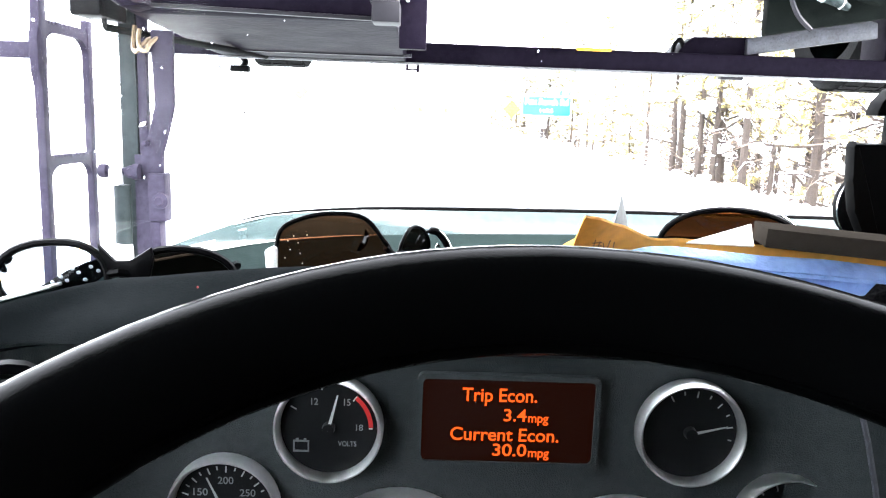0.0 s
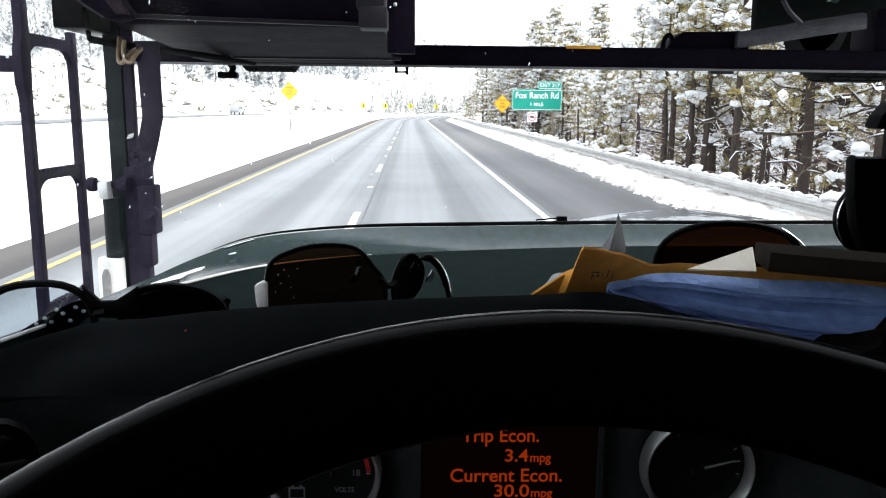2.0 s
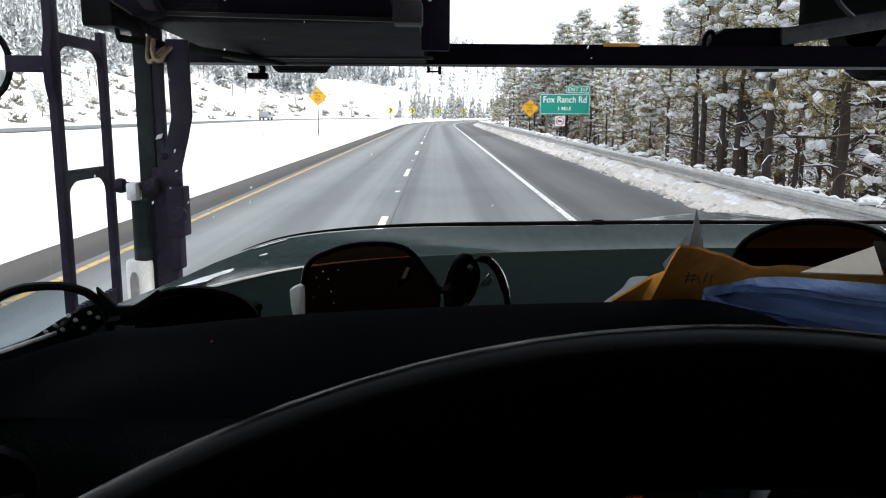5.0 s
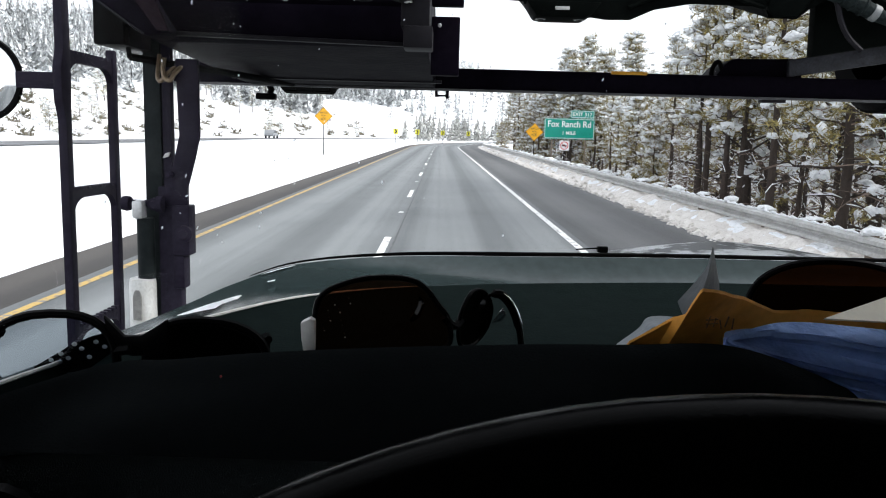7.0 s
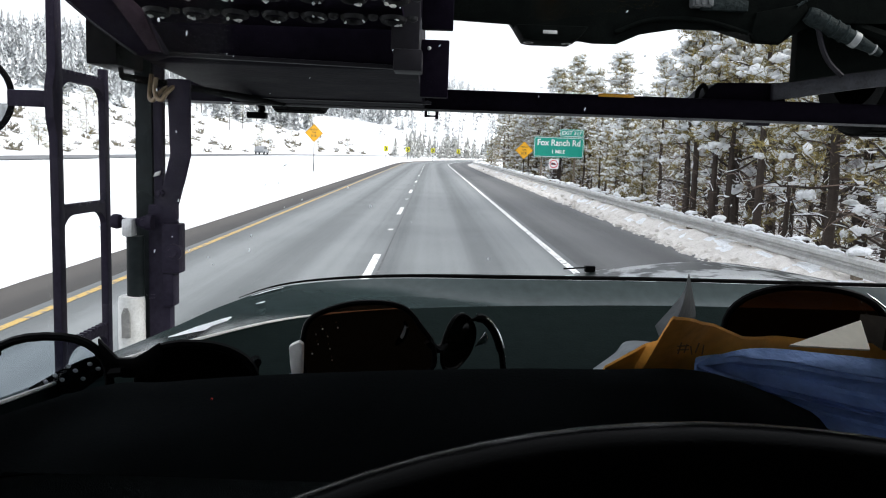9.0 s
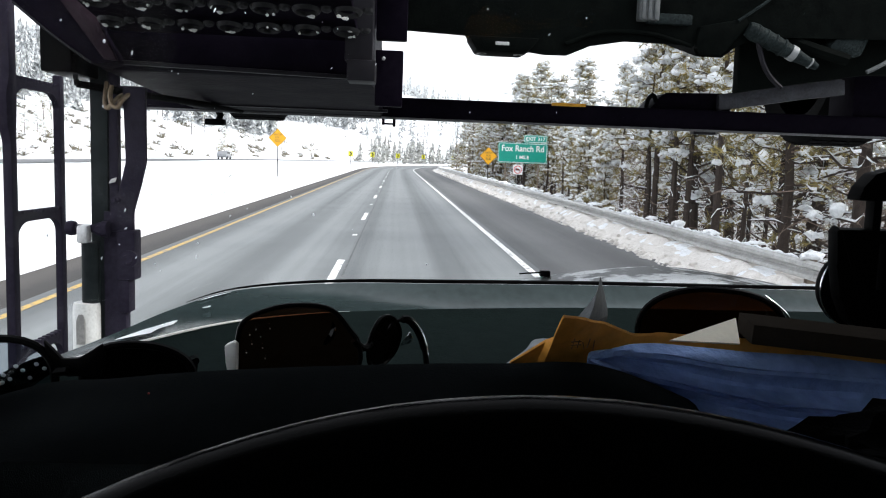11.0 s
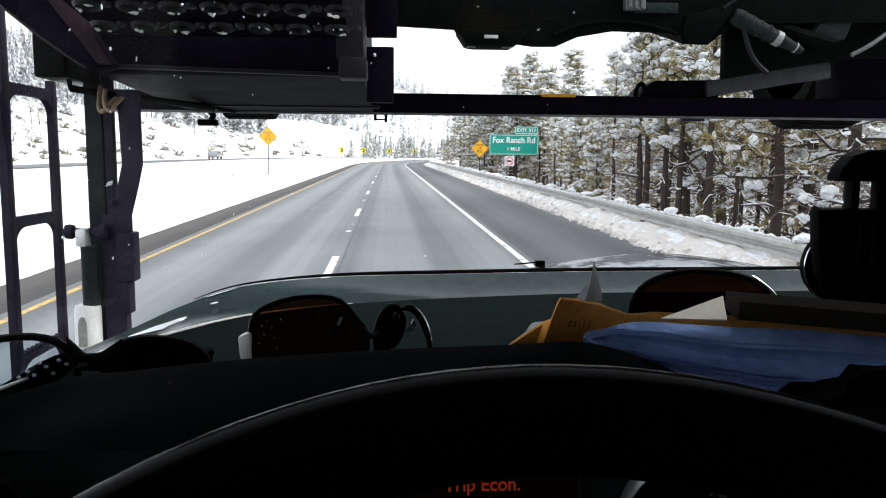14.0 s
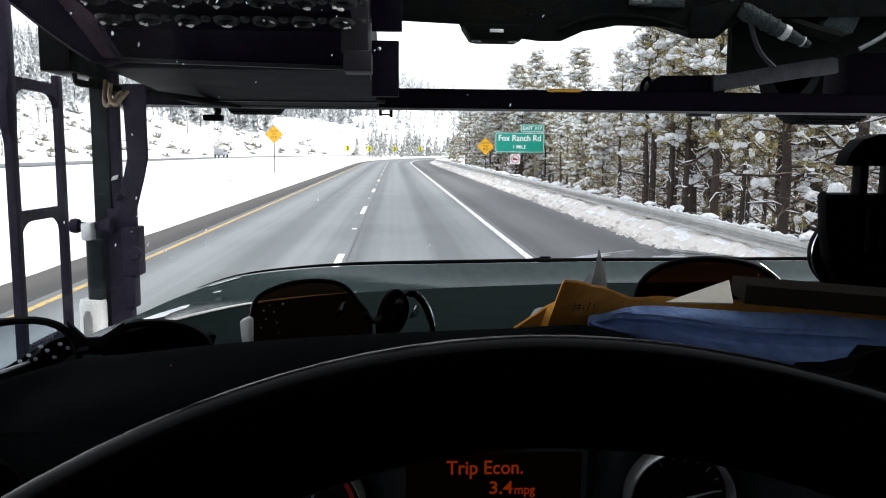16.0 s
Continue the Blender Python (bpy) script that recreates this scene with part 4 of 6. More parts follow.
pane = part("pane", bm, M["glass"], screen, facing=(0.6, -0.6, 2.0))
pane.visible_shadow = False
bm = bmesh.new()
seal = [p + Vector((0, 0.010, 0.001)) for p in A_C if p.x > -0.205]
tube(bm, seal, [min(0.0022, 0.0004 + 0.00012 * k) for k in range(len(seal))], 6)
part("seal", bm, M["rubber"], screen, "thin black rubber seal")
rng = random.Random(8)
bm = bmesh.new()
for k in range(95):
    i = rng.uniform(4, 48)
    f = rng.uniform(0.03, 0.62)
    p = A_C[int(i)].lerp(A_C[int(i) + 1], i % 1)
    c = Vector((p.x * (1 - 0.04 * f) + 0.036 * f, p.y + 0.015 - 0.34 * f, 1.842 + 0.66 * f))
    r = rng.uniform(0.0004, 0.0012)
    m = Matrix.Translation(c) @ Matrix.Rotation(rng.gauss(0.3, 0.4), 4, "Y") @ Matrix.Diagonal((r * rng.uniform(0.6, 1.1), r * 0.6, r * rng.choice((1, 1.2, 1.6, 2.4)), 1))
    bmesh.ops.create_icosphere(bm, subdivisions=1, radius=1, matrix=m)
tagged(part("snow_fleck", bm, M["drop"], screen), kind="stuff")

# dashboard
dash = thing("dashboard", (0.9, 0.6, 0.86), "dark grey vinyl dashboard, rear ledge coloured lighter for daylight", "dashboard")
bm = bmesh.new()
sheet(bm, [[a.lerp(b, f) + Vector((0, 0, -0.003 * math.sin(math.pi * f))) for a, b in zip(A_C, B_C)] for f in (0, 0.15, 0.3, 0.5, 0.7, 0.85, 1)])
part("ledge", bm, M["ledge"], dash, "grey-green ledge under the glass, coloured paler for daylight")
# White strip put in for the highlight along the ledge's near edge.
bm = bmesh.new()
edge = [p + Vector((0, -0.0005, 0.0006)) for p in B_C if p.x < -0.035]
tube(bm, edge, [0.0011 * (1 - step01(0.6, 1.0, k / len(edge))) + 0.0002 for k in range(len(edge))], 6)
part("ledge_glint", bm, M["enamel"], dash, "thin white line painted as the ledge's bright edge")
# White sheets on the ledge stand in for reflections and snow on the bonnet.
bm = bmesh.new()
rng = random.Random(12)
for i0, n_, f0, w in ((26.2, 3.2, 0.05, 0.035), (25.2, 0.8, 0.3, 0.05), (16.5, 5.5, 0.5, 0.3)):
    rows = []
    for q in range(9):
        i = i0 + n_ * q / 8
        a, b = A_C[int(i)].lerp(A_C[int(i) + 1], i % 1), B_C[int(i)].lerp(B_C[int(i) + 1], i % 1)
        half = w * math.sin(math.pi * (q + 0.4) / 8.8) * rng.uniform(0.6, 1.0)
        rows.append([a.lerp(b, min(0.97, f0 + half * (k / 4 - 0.2))) + Vector((0, 0, 0.0012)) for k in range(5)])
    sheet(bm, rows)
tagged(part("frost", bm, M["snow"], dash, "white streaks standing in for reflections and bonnet snow"), kind="stuff")
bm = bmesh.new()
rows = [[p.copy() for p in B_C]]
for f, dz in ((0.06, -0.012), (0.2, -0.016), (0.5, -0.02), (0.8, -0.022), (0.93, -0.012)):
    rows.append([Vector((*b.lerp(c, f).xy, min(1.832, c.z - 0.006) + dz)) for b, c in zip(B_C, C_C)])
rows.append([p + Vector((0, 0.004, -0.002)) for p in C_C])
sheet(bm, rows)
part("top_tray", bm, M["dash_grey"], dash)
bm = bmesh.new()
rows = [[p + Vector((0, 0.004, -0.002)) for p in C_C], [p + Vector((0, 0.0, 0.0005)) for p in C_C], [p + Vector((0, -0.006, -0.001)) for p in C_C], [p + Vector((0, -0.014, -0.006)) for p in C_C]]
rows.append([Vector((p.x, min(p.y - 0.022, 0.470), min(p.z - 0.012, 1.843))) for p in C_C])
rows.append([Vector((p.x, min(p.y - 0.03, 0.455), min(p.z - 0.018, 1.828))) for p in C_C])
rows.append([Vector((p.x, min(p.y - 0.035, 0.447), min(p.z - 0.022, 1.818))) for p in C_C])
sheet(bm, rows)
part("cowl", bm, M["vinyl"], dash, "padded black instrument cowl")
bm = bmesh.new()
rows = []
for z, dy in ((1.818, 0.0), (1.812, 0.004), (1.77, 0.004), (1.72, 0.002), (1.66, -0.01), (1.55, -0.05), (1.2, -0.06), (0.87, -0.06)):
    rows.append([Vector((p.x, min(p.y - 0.035, 0.447) + dy, z)) for p in C_C])
sheet(bm, rows)
part("instrument_panel", bm, M["panel"], dash, "grained charcoal instrument panel")
bm = bmesh.new()
tube(bm, [(0.2455, 0.41, 1.8038), (0.2506, 0.41, 1.789), (0.2579, 0.41, 1.7633), (0.2622, 0.41, 1.745), (0.27, 0.41, 1.70)], 0.0016, 8)
part("trim_strip", bm, M["tray_grey"], dash)
bm = bmesh.new()
bmesh.ops.create_icosphere(bm, subdivisions=2, radius=0.0006, matrix=Matrix.Translation((-0.1215, 0.4825, 1.8442)))
part("indicator", bm, M["gauge_red"], dash, "tiny red indicator")
# air vent
vent = bmesh.new()
VM = Matrix.Translation((-0.212, 0.405, 1.79)) @ Matrix.Rotation(radians(25), 4, "Z") @ Matrix.Rotation(radians(90), 4, "X")
slabo, slabi = rounded(0.075, 0.06, 0.02), rounded(0.064, 0.05, 0.016)
sheet(vent, [[VM @ Vector((x, y, z)) for x, y in o] for o, z in ((slabo, 0.0), (slabo, 0.008), (slabi, 0.008), (slabi, -0.004))], closed=True)
vent_ob = part("air_vent", vent, M["plastic"], dash)
for k in range(3):
    bm = bmesh.new()
    box(bm, (-0.032, -0.0015, -0.006), (0.032, 0.0015, 0.006), 0.0006)
    part("slat", moved(bm, VM @ Matrix.Translation((0, -0.014 + 0.014 * k, 0.001)) @ Matrix.Rotation(radians(35), 4, "X")), M["plastic"], vent_ob)

PY = 0.4465


def arc_pt(r, a, z=0.0):
    return Vector((r * math.sin(radians(a)), r * math.cos(radians(a)), z))


def gauge(cx, cz, r, start, end, ticks, needle, words=(), red=None, label=""):
    g = thing("gauge", (cx, PY, cz), label or "round black gauge with a chrome bezel", "gauge", "instrument gauges")
    m = face_pose((cx, PY, cz))
    bm = bmesh.new()
    lathe(bm, [(r * 1.0, -0.002), (r * 1.0, 0.004), (r * 0.99, 0.007), (r * 0.97, 0.0095), (r * 0.945, 0.0095), (r * 0.91, 0.007), (r * 0.89, 0.003), (r * 0.89, -0.002)], m, 48)
    part("bezel", bm, M["bezel"], g, "bright chrome bezel")
    bm = bmesh.new()
    bmesh.ops.create_circle(bm, cap_ends=True, segments=40, radius=r * 0.885, matrix=m @ Matrix.Translation((0, 0, 0.0015)))
    part("dial", bm, M["gauge_face"], g)
    for k in range(ticks):
        a = start + (end - start) * k / (ticks - 1)
        q = 0.68 if k % 2 == 0 else 0.73
        bm = bmesh.new()
        w = arc_pt(r * 0.014, a + 90)
        bm.faces.new([bm.verts.new(m @ (v + Vector((0, 0, 0.0022)))) for v in (arc_pt(r * q, a) - w, arc_pt(r * 0.8, a) - w, arc_pt(r * 0.8, a) + w, arc_pt(r * q, a) + w)])
        part("tick", bm, M["gauge_mark"], g)
    if red:
        bm = bmesh.new()
        aa = [red[0] + (red[1] - red[0]) * k / 10 for k in range(11)]
        sheet(bm, [[m @ arc_pt(r * 0.81, a, 0.0026) for a in aa], [m @ arc_pt(r * 0.73, a, 0.0026) for a in aa]])
        part("red_band", bm, M["gauge_red"], g)
    bm = bmesh.new()
    d, w = arc_pt(1, needle), arc_pt(r * 0.034, needle + 90)
    bm.faces.new([bm.verts.new(m @ (v + Vector((0, 0, 0.005)))) for v in (-d * r * 0.1 - w, d * r * 0.68 - w * 0.4, d * r * 0.68 + w * 0.4, -d * r * 0.1 + w)])
    part("needle", bm, M["gauge_mark"], g, "white needle")
    bm = bmesh.new()
    lathe(bm, [(r * 0.12, 0.002), (r * 0.11, 0.0065), (0.0001, 0.0068)], m, 16)
    part("hub", bm, M["gauge_face"], g)
    for s, x, y, w, h in words:
        part("numeral", text_bm(s, w * r, h * r, m @ Matrix.Translation((x * r - w * r / 2, y * r - h * r / 2, 0)), 0.0024), M["numeral"], g)
    bm = bmesh.new()
    bmesh.ops.create_circle(bm, cap_ends=True, segments=32, radius=r * 0.885, matrix=m @ Matrix.Translation((0, 0, 0.0085)))
    gl = part("cover", bm, M["glass"], g, facing=(0, -1, 2))
    gl.visible_shadow = False
    return g


gauge(-0.0375, 1.774, 0.031, -60, 90, 4, 14, (("12", -0.26, 0.5, 0.13, 0.13), ("15", 0.33, 0.5, 0.12, 0.13), ("18", 0.56, 0.02, 0.13, 0.12), ("VOLTS", 0.34, -0.3, 0.34, 0.1)), (40, 88), "chrome-ringed volts gauge with a red band")
gauge(-0.097, 1.7235, 0.032, -70, 100, 15, -25, (("150", -0.42, 0.3, 0.26, 0.14), ("200", 0.03, 0.53, 0.28, 0.14), ("250", 0.42, 0.3, 0.28, 0.14)), None, "chrome-ringed temperature gauge numbered 150 to 250")
gauge(0.1685, 1.777, 0.031, -30, 100, 8, 76, (), None, "chrome-ringed gauge with its needle pointing across")
gauge(0.230, 1.7215, 0.032, -60, 90, 8, 28, (), None)
gauge(0.004, 1.687, 0.050, -120, 120, 21, -10, (), None, "large chrome-ringed dial half behind the wheel")
gauge(0.134, 1.686, 0.050, -120, 120, 21, 10, (), None, "large chrome-ringed dial half behind the wheel")
bm = bmesh.new()
for a, b in (((-0.0575, 1.7655), (-0.0485, 1.7665)), ((-0.0575, 1.7595), (-0.0485, 1.7605)), ((-0.0575, 1.7605), (-0.0567, 1.7655)), ((-0.0493, 1.7605), (-0.0485, 1.7655)), ((-0.0560, 1.7666), (-0.0545, 1.7676)), ((-0.0515, 1.7666), (-0.050, 1.7676))):
    box(bm, (a[0], PY - 0.0032, a[1]), (b[0], PY - 0.0027, b[1]))
part("battery_mark", bm, M["numeral"], bpy.data.objects["gauge"], "small battery outline")
disp = thing("trip_display", (0.064, PY, 1.78), "amber trip computer screen reading fuel economy", "display")
DM = face_pose((0.064, PY, 1.7805))
bm = bmesh.new()
so, si = rounded(0.104, 0.055, 0.004), rounded(0.098, 0.049, 0.003)
sheet(bm, [[DM @ Vector((x, y, z)) for x, y in o] for o, z in ((so, -0.002), (so, 0.003), (si, 0.003), (si, 0.0))], closed=True)
part("surround", bm, M["panel"], disp)
bm = bmesh.new()
slab(bm, [(-0.049, -0.0245), (0.049, -0.0245), (0.049, 0.0245), (-0.049, 0.0245)], 2, -0.001, 0.0012)
part("screen", moved(bm, DM), M["lcd_back"], disp, "dim amber backlit screen")
for s, x0, x1, z0, z1 in (("Trip Econ.", 0.0375, 0.080, 1.7895, 1.8), ("3.4", 0.0615, 0.0745, 1.7805, 1.788), ("mpg", 0.0755, 0.087, 1.7785, 1.784), ("Current Econ.", 0.0315, 0.0935, 1.7685, 1.7765), ("30.0", 0.056, 0.0755, 1.7595, 1.767), ("mpg", 0.0765, 0.0885, 1.7575, 1.763)):
    part("readout", text_bm(s, x1 - x0, z1 - z0, Matrix.Translation((x0, PY, z0)) @ Matrix.Rotation(radians(90), 4, "X"), 0.0018), M["lcd_text"], disp, "glowing orange readout")

# steering wheel
TAU, WR, WYAW = radians(26.4), 0.1934, 0.072
WC = Vector((0.067, 0.108, 1.8053))
wheel = thing("steering_wheel", WC, "black leather-rimmed truck steering wheel", "steering wheel")


def rim(a, r):
    v = Vector((r * math.sin(a), r * math.cos(a) * math.cos(TAU), r * math.cos(a) * math.sin(TAU)))
    v.rotate(Euler((0, 0, WYAW)))
    return WC + v


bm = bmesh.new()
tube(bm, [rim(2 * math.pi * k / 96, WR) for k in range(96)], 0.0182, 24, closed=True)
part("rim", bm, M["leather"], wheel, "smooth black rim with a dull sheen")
bm = bmesh.new()
nrm = Vector((0, -math.sin(TAU), math.cos(TAU)))
WM = Matrix.Translation(WC - nrm * 0.05) @ Matrix.Rotation(TAU, 4, "X")
lathe(bm, [(0.0, 0.02), (0.045, 0.018), (0.062, 0.008), (0.066, -0.02), (0.05, -0.05), (0.0, -0.05)], WM, 32)
part("hub", bm, M["plastic"], wheel)
for a in (95, 145, 215, 265):
    bm = bmesh.new()
    a = radians(a)
    tube(bm, [rim(a, 0.05) - nrm * 0.045, rim(a, 0.13) - nrm * 0.04, rim(a, 0.19) - nrm * 0.02, rim(a, WR)], [0.018, 0.014, 0.012, 0.012], 10, flat=1.5)
    part("spoke", bm, M["plastic"], wheel)
bm = bmesh.new()
tube(bm, [WC - nrm * 0.08, WC - nrm * 0.3 + Vector((0, 0.1, 0)), Vector((0.057, 0.36, 1.3))], 0.03, 14)
part("column", bm, M["plastic"], wheel)


# ---- spectacles ----
def lens_outline(w, h, sq, n=28):
    out = []
    for k in range(n):
        a = 2 * math.pi * k / n
        c, s = math.cos(a), math.sin(a)
        out.append((math.copysign(abs(c) ** sq, c) * w / 2, math.copysign(abs(s) ** sq, s) * h / 2 * (1 - 0.12 * c)))
    return out


def glasses(name, m, lens_w, lens_h, gap, wrap, frame_m, lens_m, label, rad=0.0022, sq=0.8, dots=0, temple_m=None, temple=0.11, fold=0.0, first=1.0):
    g = thing(name, m.translation, label, "glasses", "glasses on the dashboard")
    tm = temple_m or frame_m
    for side in (-1, 1):
        lw, lh = (lens_w * first, lens_h * first) if side < 0 else (lens_w, lens_h)
        lm = m @ Matrix.Translation((side * gap / 2, 0, 0)) @ Matrix.Rotation(radians(-side * wrap), 4, "Z") @ Matrix.Translation((side * lw / 2, 0, 0))

        def pt(x, y, k=1.0):
            return lm @ Vector((side * x * k, -0.10 * (x * k) ** 2 * 8 - 0.6 * (y * k) ** 2, y * k))
        o = lens_outline(lw, lh, sq)
        bm = bmesh.new()
        tube(bm, [pt(x, y) for x, y in o], rad, 8, closed=True)
        fr = part("rim", bm, frame_m, g)
        bm = bmesh.new()
        vs = sheet(bm, [[pt(x, y, k) for x, y in o] for k in (1.0, 0.75, 0.5, 0.25)], closed=True)
        bm.faces.new(vs[-1])
        ln = part("lens", bm, lens_m[(side + 1) // 2] if isinstance(lens_m, tuple) else lens_m, g, facing=(0, -0.2, 2.0))
        # temple arm, running back and folded inwards
        bm = bmesh.new()
        e = pt(lw / 2, lh * 0.22)
        d = (m.to_3x3() @ Vector((-side * fold, 1.0, -0.06))).normalized()
        tube(bm, [e, e + d * 0.012, e + d * temple * 0.6, e + d * temple + Vector((0, 0, -0.008))], [rad * 1.6, rad * 1.7, rad * 1.2, rad], 8, flat=0.6)
        arm = part("temple", bm, tm, g)
        for k in range(dots):
            bm = bmesh.new()
            f = 0.12 + 0.85 * k / dots
            bmesh.ops.create_icosphere(bm, subdivisions=1, radius=rad * 0.75, matrix=Matrix.Translation(e + d * temple * f + Vector((side * -0.0012, -0.001, rad * (1.1 if k % 2 else 0.1)))))
            part("dot", bm, M["gauge_mark"], arm)
    bm = bmesh.new()
    a, b = m @ Vector((-gap / 2 - lw * 0.02, 0.0, lh * 0.12)), m @ Vector((gap / 2 + lw * 0.02, 0.0, lh * 0.12))
    tube(bm, [a, a.lerp(b, 0.5) + Vector((0, -0.003, 0.002)), b], rad * 1.3, 8)
    part("bridge", bm, frame_m, g)
    return g


# Second lens is coloured near-black for the dark tray that lies behind it.
glasses("spectacles", pose(-0.193, 0.548, 1.831, 0, 0, 4), 0.068, 0.046, 0.016, -5, M["plastic"], (M["lens_clear"], M["lens_dark"]), "black-framed glasses with white polka dots on the temple", 0.0027, 0.85, 0, M["vinyl"], 0.008, 0.3, 1.13)
sp = bpy.data.objects["spectacles"]
bm = bmesh.new()
slab(bm, [(-0.262, 1.818), (-0.252, 1.8241), (-0.2402, 1.8312), (-0.2321, 1.8365), (-0.2184, 1.843), (-0.2052, 1.8471), (-0.2016, 1.8375), (-0.222, 1.822)], 1, 0.551, 0.5535, 0.001)
arm = part("folded_temple", bm, M["vinyl"], sp, "black temple with white polka dots")
bm = bmesh.new()
slab(bm, [(-0.2075, 1.8575), (-0.2022, 1.852), (-0.1961, 1.8458), (-0.1862, 1.8464), (-0.1784, 1.8512), (-0.1715, 1.8562), (-0.1700, 1.8480), (-0.1731, 1.834), (-0.1850, 1.8345), (-0.1925, 1.834), (-0.2020, 1.838), (-0.2060, 1.848)], 1, 0.5445, 0.5485, 0.0012)
part("nose_bridge", bm, M["plastic"], sp, "thick black nose bridge")
for x, z in ((-0.2346, 1.8325), (-0.2305, 1.830), (-0.2266, 1.8385), (-0.2225, 1.8359), (-0.2181, 1.8311), (-0.2139, 1.8402), (-0.2405, 1.8285), (-0.209, 1.8375)):
    bm = bmesh.new()
    bmesh.ops.create_icosphere(bm, subdivisions=2, radius=1, matrix=Matrix.Translation((x * 1.004, 0.5508, z)) @ Matrix.Diagonal((0.0016, 0.0006, 0.0013, 1)))
    part("dot", bm, M["enamel"], arm)
sg = thing("sunglasses", (-0.04, 0.565, 1.83), "brown-lensed black sunglasses with a pale hinge end", "glasses", "glasses on the dashboard")


def closed_curve(pts, n):
    """Even points round a smooth closed curve through pts."""
    k = len(pts)
    return lerp_curve([pts[-1], *pts, pts[0], pts[1]], (k + 2) * n + 1)[n:n + k * n]


LENS_A = [(-0.088, 0.556, 1.838), (-0.0885, 0.555, 1.8607), (-0.0842, 0.556, 1.8712), (-0.0725, 0.558, 1.8772), (-0.0590, 0.56, 1.8806), (-0.0442, 0.56, 1.8815), (-0.0325, 0.561, 1.8798), (-0.025, 0.562, 1.8752), (-0.0175, 0.563, 1.8655), (-0.0112, 0.564, 1.856), (-0.012, 0.563, 1.84), (-0.04, 0.558, 1.831), (-0.072, 0.556, 1.831)]
LENS_B = [(-0.005, 0.572, 1.8505), (-0.0026, 0.575, 1.8613), (0.0034, 0.584, 1.8698), (0.0111, 0.597, 1.867), (0.0165, 0.604, 1.856), (0.0135, 0.603, 1.842), (0.0045, 0.592, 1.834), (-0.0035, 0.577, 1.838)]
for pts, wire, tone in ((LENS_A, 0.0017, "lens_brown"), (LENS_B, 0.0013, "lens_dark")):
    o = closed_curve([Vector(p) for p in pts], 5)
    bm = bmesh.new()
    tube(bm, o, wire, 8, closed=True)
    part("rim", bm, M["plastic"], sg)
    mid = sum(o, Vector()) / len(o)
    bm = bmesh.new()
    vs = sheet(bm, [[mid.lerp(p, k) + Vector((0, 0.004 * (1 - k * k), 0)) for p in o] for k in (1.0, 0.75, 0.5, 0.25)], closed=True)
    bm.faces.new(vs[-1])
    part("lens", bm, M[tone], sg, facing=(0, -0.2, 2.0))
bm = bmesh.new()
tube(bm, lerp_curve([(-0.014, 0.563, 1.8585), (-0.010, 0.566, 1.8535), (-0.0065, 0.57, 1.8515), (-0.0035, 0.574, 1.854)], 10), 0.0026, 8)
part("bridge", bm, M["plastic"], sg)
arch = [(0.012, 0.598, 1.864), (0.0205, 0.601, 1.8655), (0.0268, 0.602, 1.8605), (0.0312, 0.602, 1.853), (0.0345, 0.602, 1.843), (0.0362, 0.60, 1.832)]
bm = bmesh.new()
tube(bm, lerp_curve(arch, 22), [0.0012] * 3 + [0.003] * 14 + [0.0022] * 5, 8)
fold = part("folded_temple", bm, M["plastic"], sg, "glossy black temple folded in")
# Thin chrome tube added in place of the highlight along the temple.
bm = bmesh.new()
tube(bm, [p + Vector((0.0016, -0.0024, 0.0012)) for p in lerp_curve(arch, 22)[5:19]], [0.0003] * 2 + [0.0008] * 10 + [0.0003] * 2, 6)
part("bright_edge", bm, M["chrome"], fold, "chrome strip put in for the temple's highlight")
# Added chrome plate: a glint behind the second lens, not a real part.
bm = bmesh.new()
slab(bm, [(0.0165, 1.8465), (0.0215, 1.8545), (0.0232, 1.8572), (0.0256, 1.8528), (0.0238, 1.8482)], 1, 0.598, 0.6, 0.0008)
part("hinge", bm, M["chrome"], sg, "small chrome plate standing in for a glint")
bm = bmesh.new()
tube(bm, lerp_curve([(-0.0335, 0.561, 1.8555), (-0.0295, 0.5605, 1.8605), (-0.0275, 0.5605, 1.866), (-0.0285, 0.561, 1.8705)], 10), [0.0008, 0.0016, 0.002, 0.0022, 0.0022, 0.002, 0.0018, 0.0014, 0.001, 0.0005], 6)
part("nose_pad", bm, M["lens_amber"], sg, "translucent brown nose pad")
g = thing("wrap_sunglasses", (0.294, 0.706, 1.82), "black wraparound sunglasses with one dark curved lens", "glasses", "glasses on the dashboard")


def dome(x, y, k=1.0):
    return Vector((0.294 + x * k, 0.700 + 4.5 * (x * k) ** 2, 1.838 + y * k))


o = lens_outline(0.134, 0.080, 0.92, 40)
bm = bmesh.new()
tube(bm, [dome(x, y) for x, y in o], 0.0028, 8, closed=True)
part("rim", bm, M["plastic"], g)
bm = bmesh.new()
vs = sheet(bm, [[dome(x, y, k) for x, y in o] for k in (1.0, 0.75, 0.5, 0.25)], closed=True)
bm.faces.new(vs[-1])
part("lens", bm, M["lens_amber"], g, facing=(0, -0.2, 2.0))
bm = bmesh.new()
tube(bm, lerp_curve([(0.3287, 0.697, 1.8751), (0.3439, 0.698, 1.8645), (0.353, 0.70, 1.8560), (0.358, 0.703, 1.845)], 14), [0.0004] * 2 + [0.0009] * 10 + [0.0014] * 2, 6)
part("bright_edge", bm, M["chrome"], g, "bright wire along the lens edge")
bm = bmesh.new()
e = dome(0.064, -0.01)
tube(bm, [e, e + Vector((0.006, 0.02, -0.004)), e + Vector((0.012, 0.07, -0.012))], [0.003, 0.003, 0.002], 8)
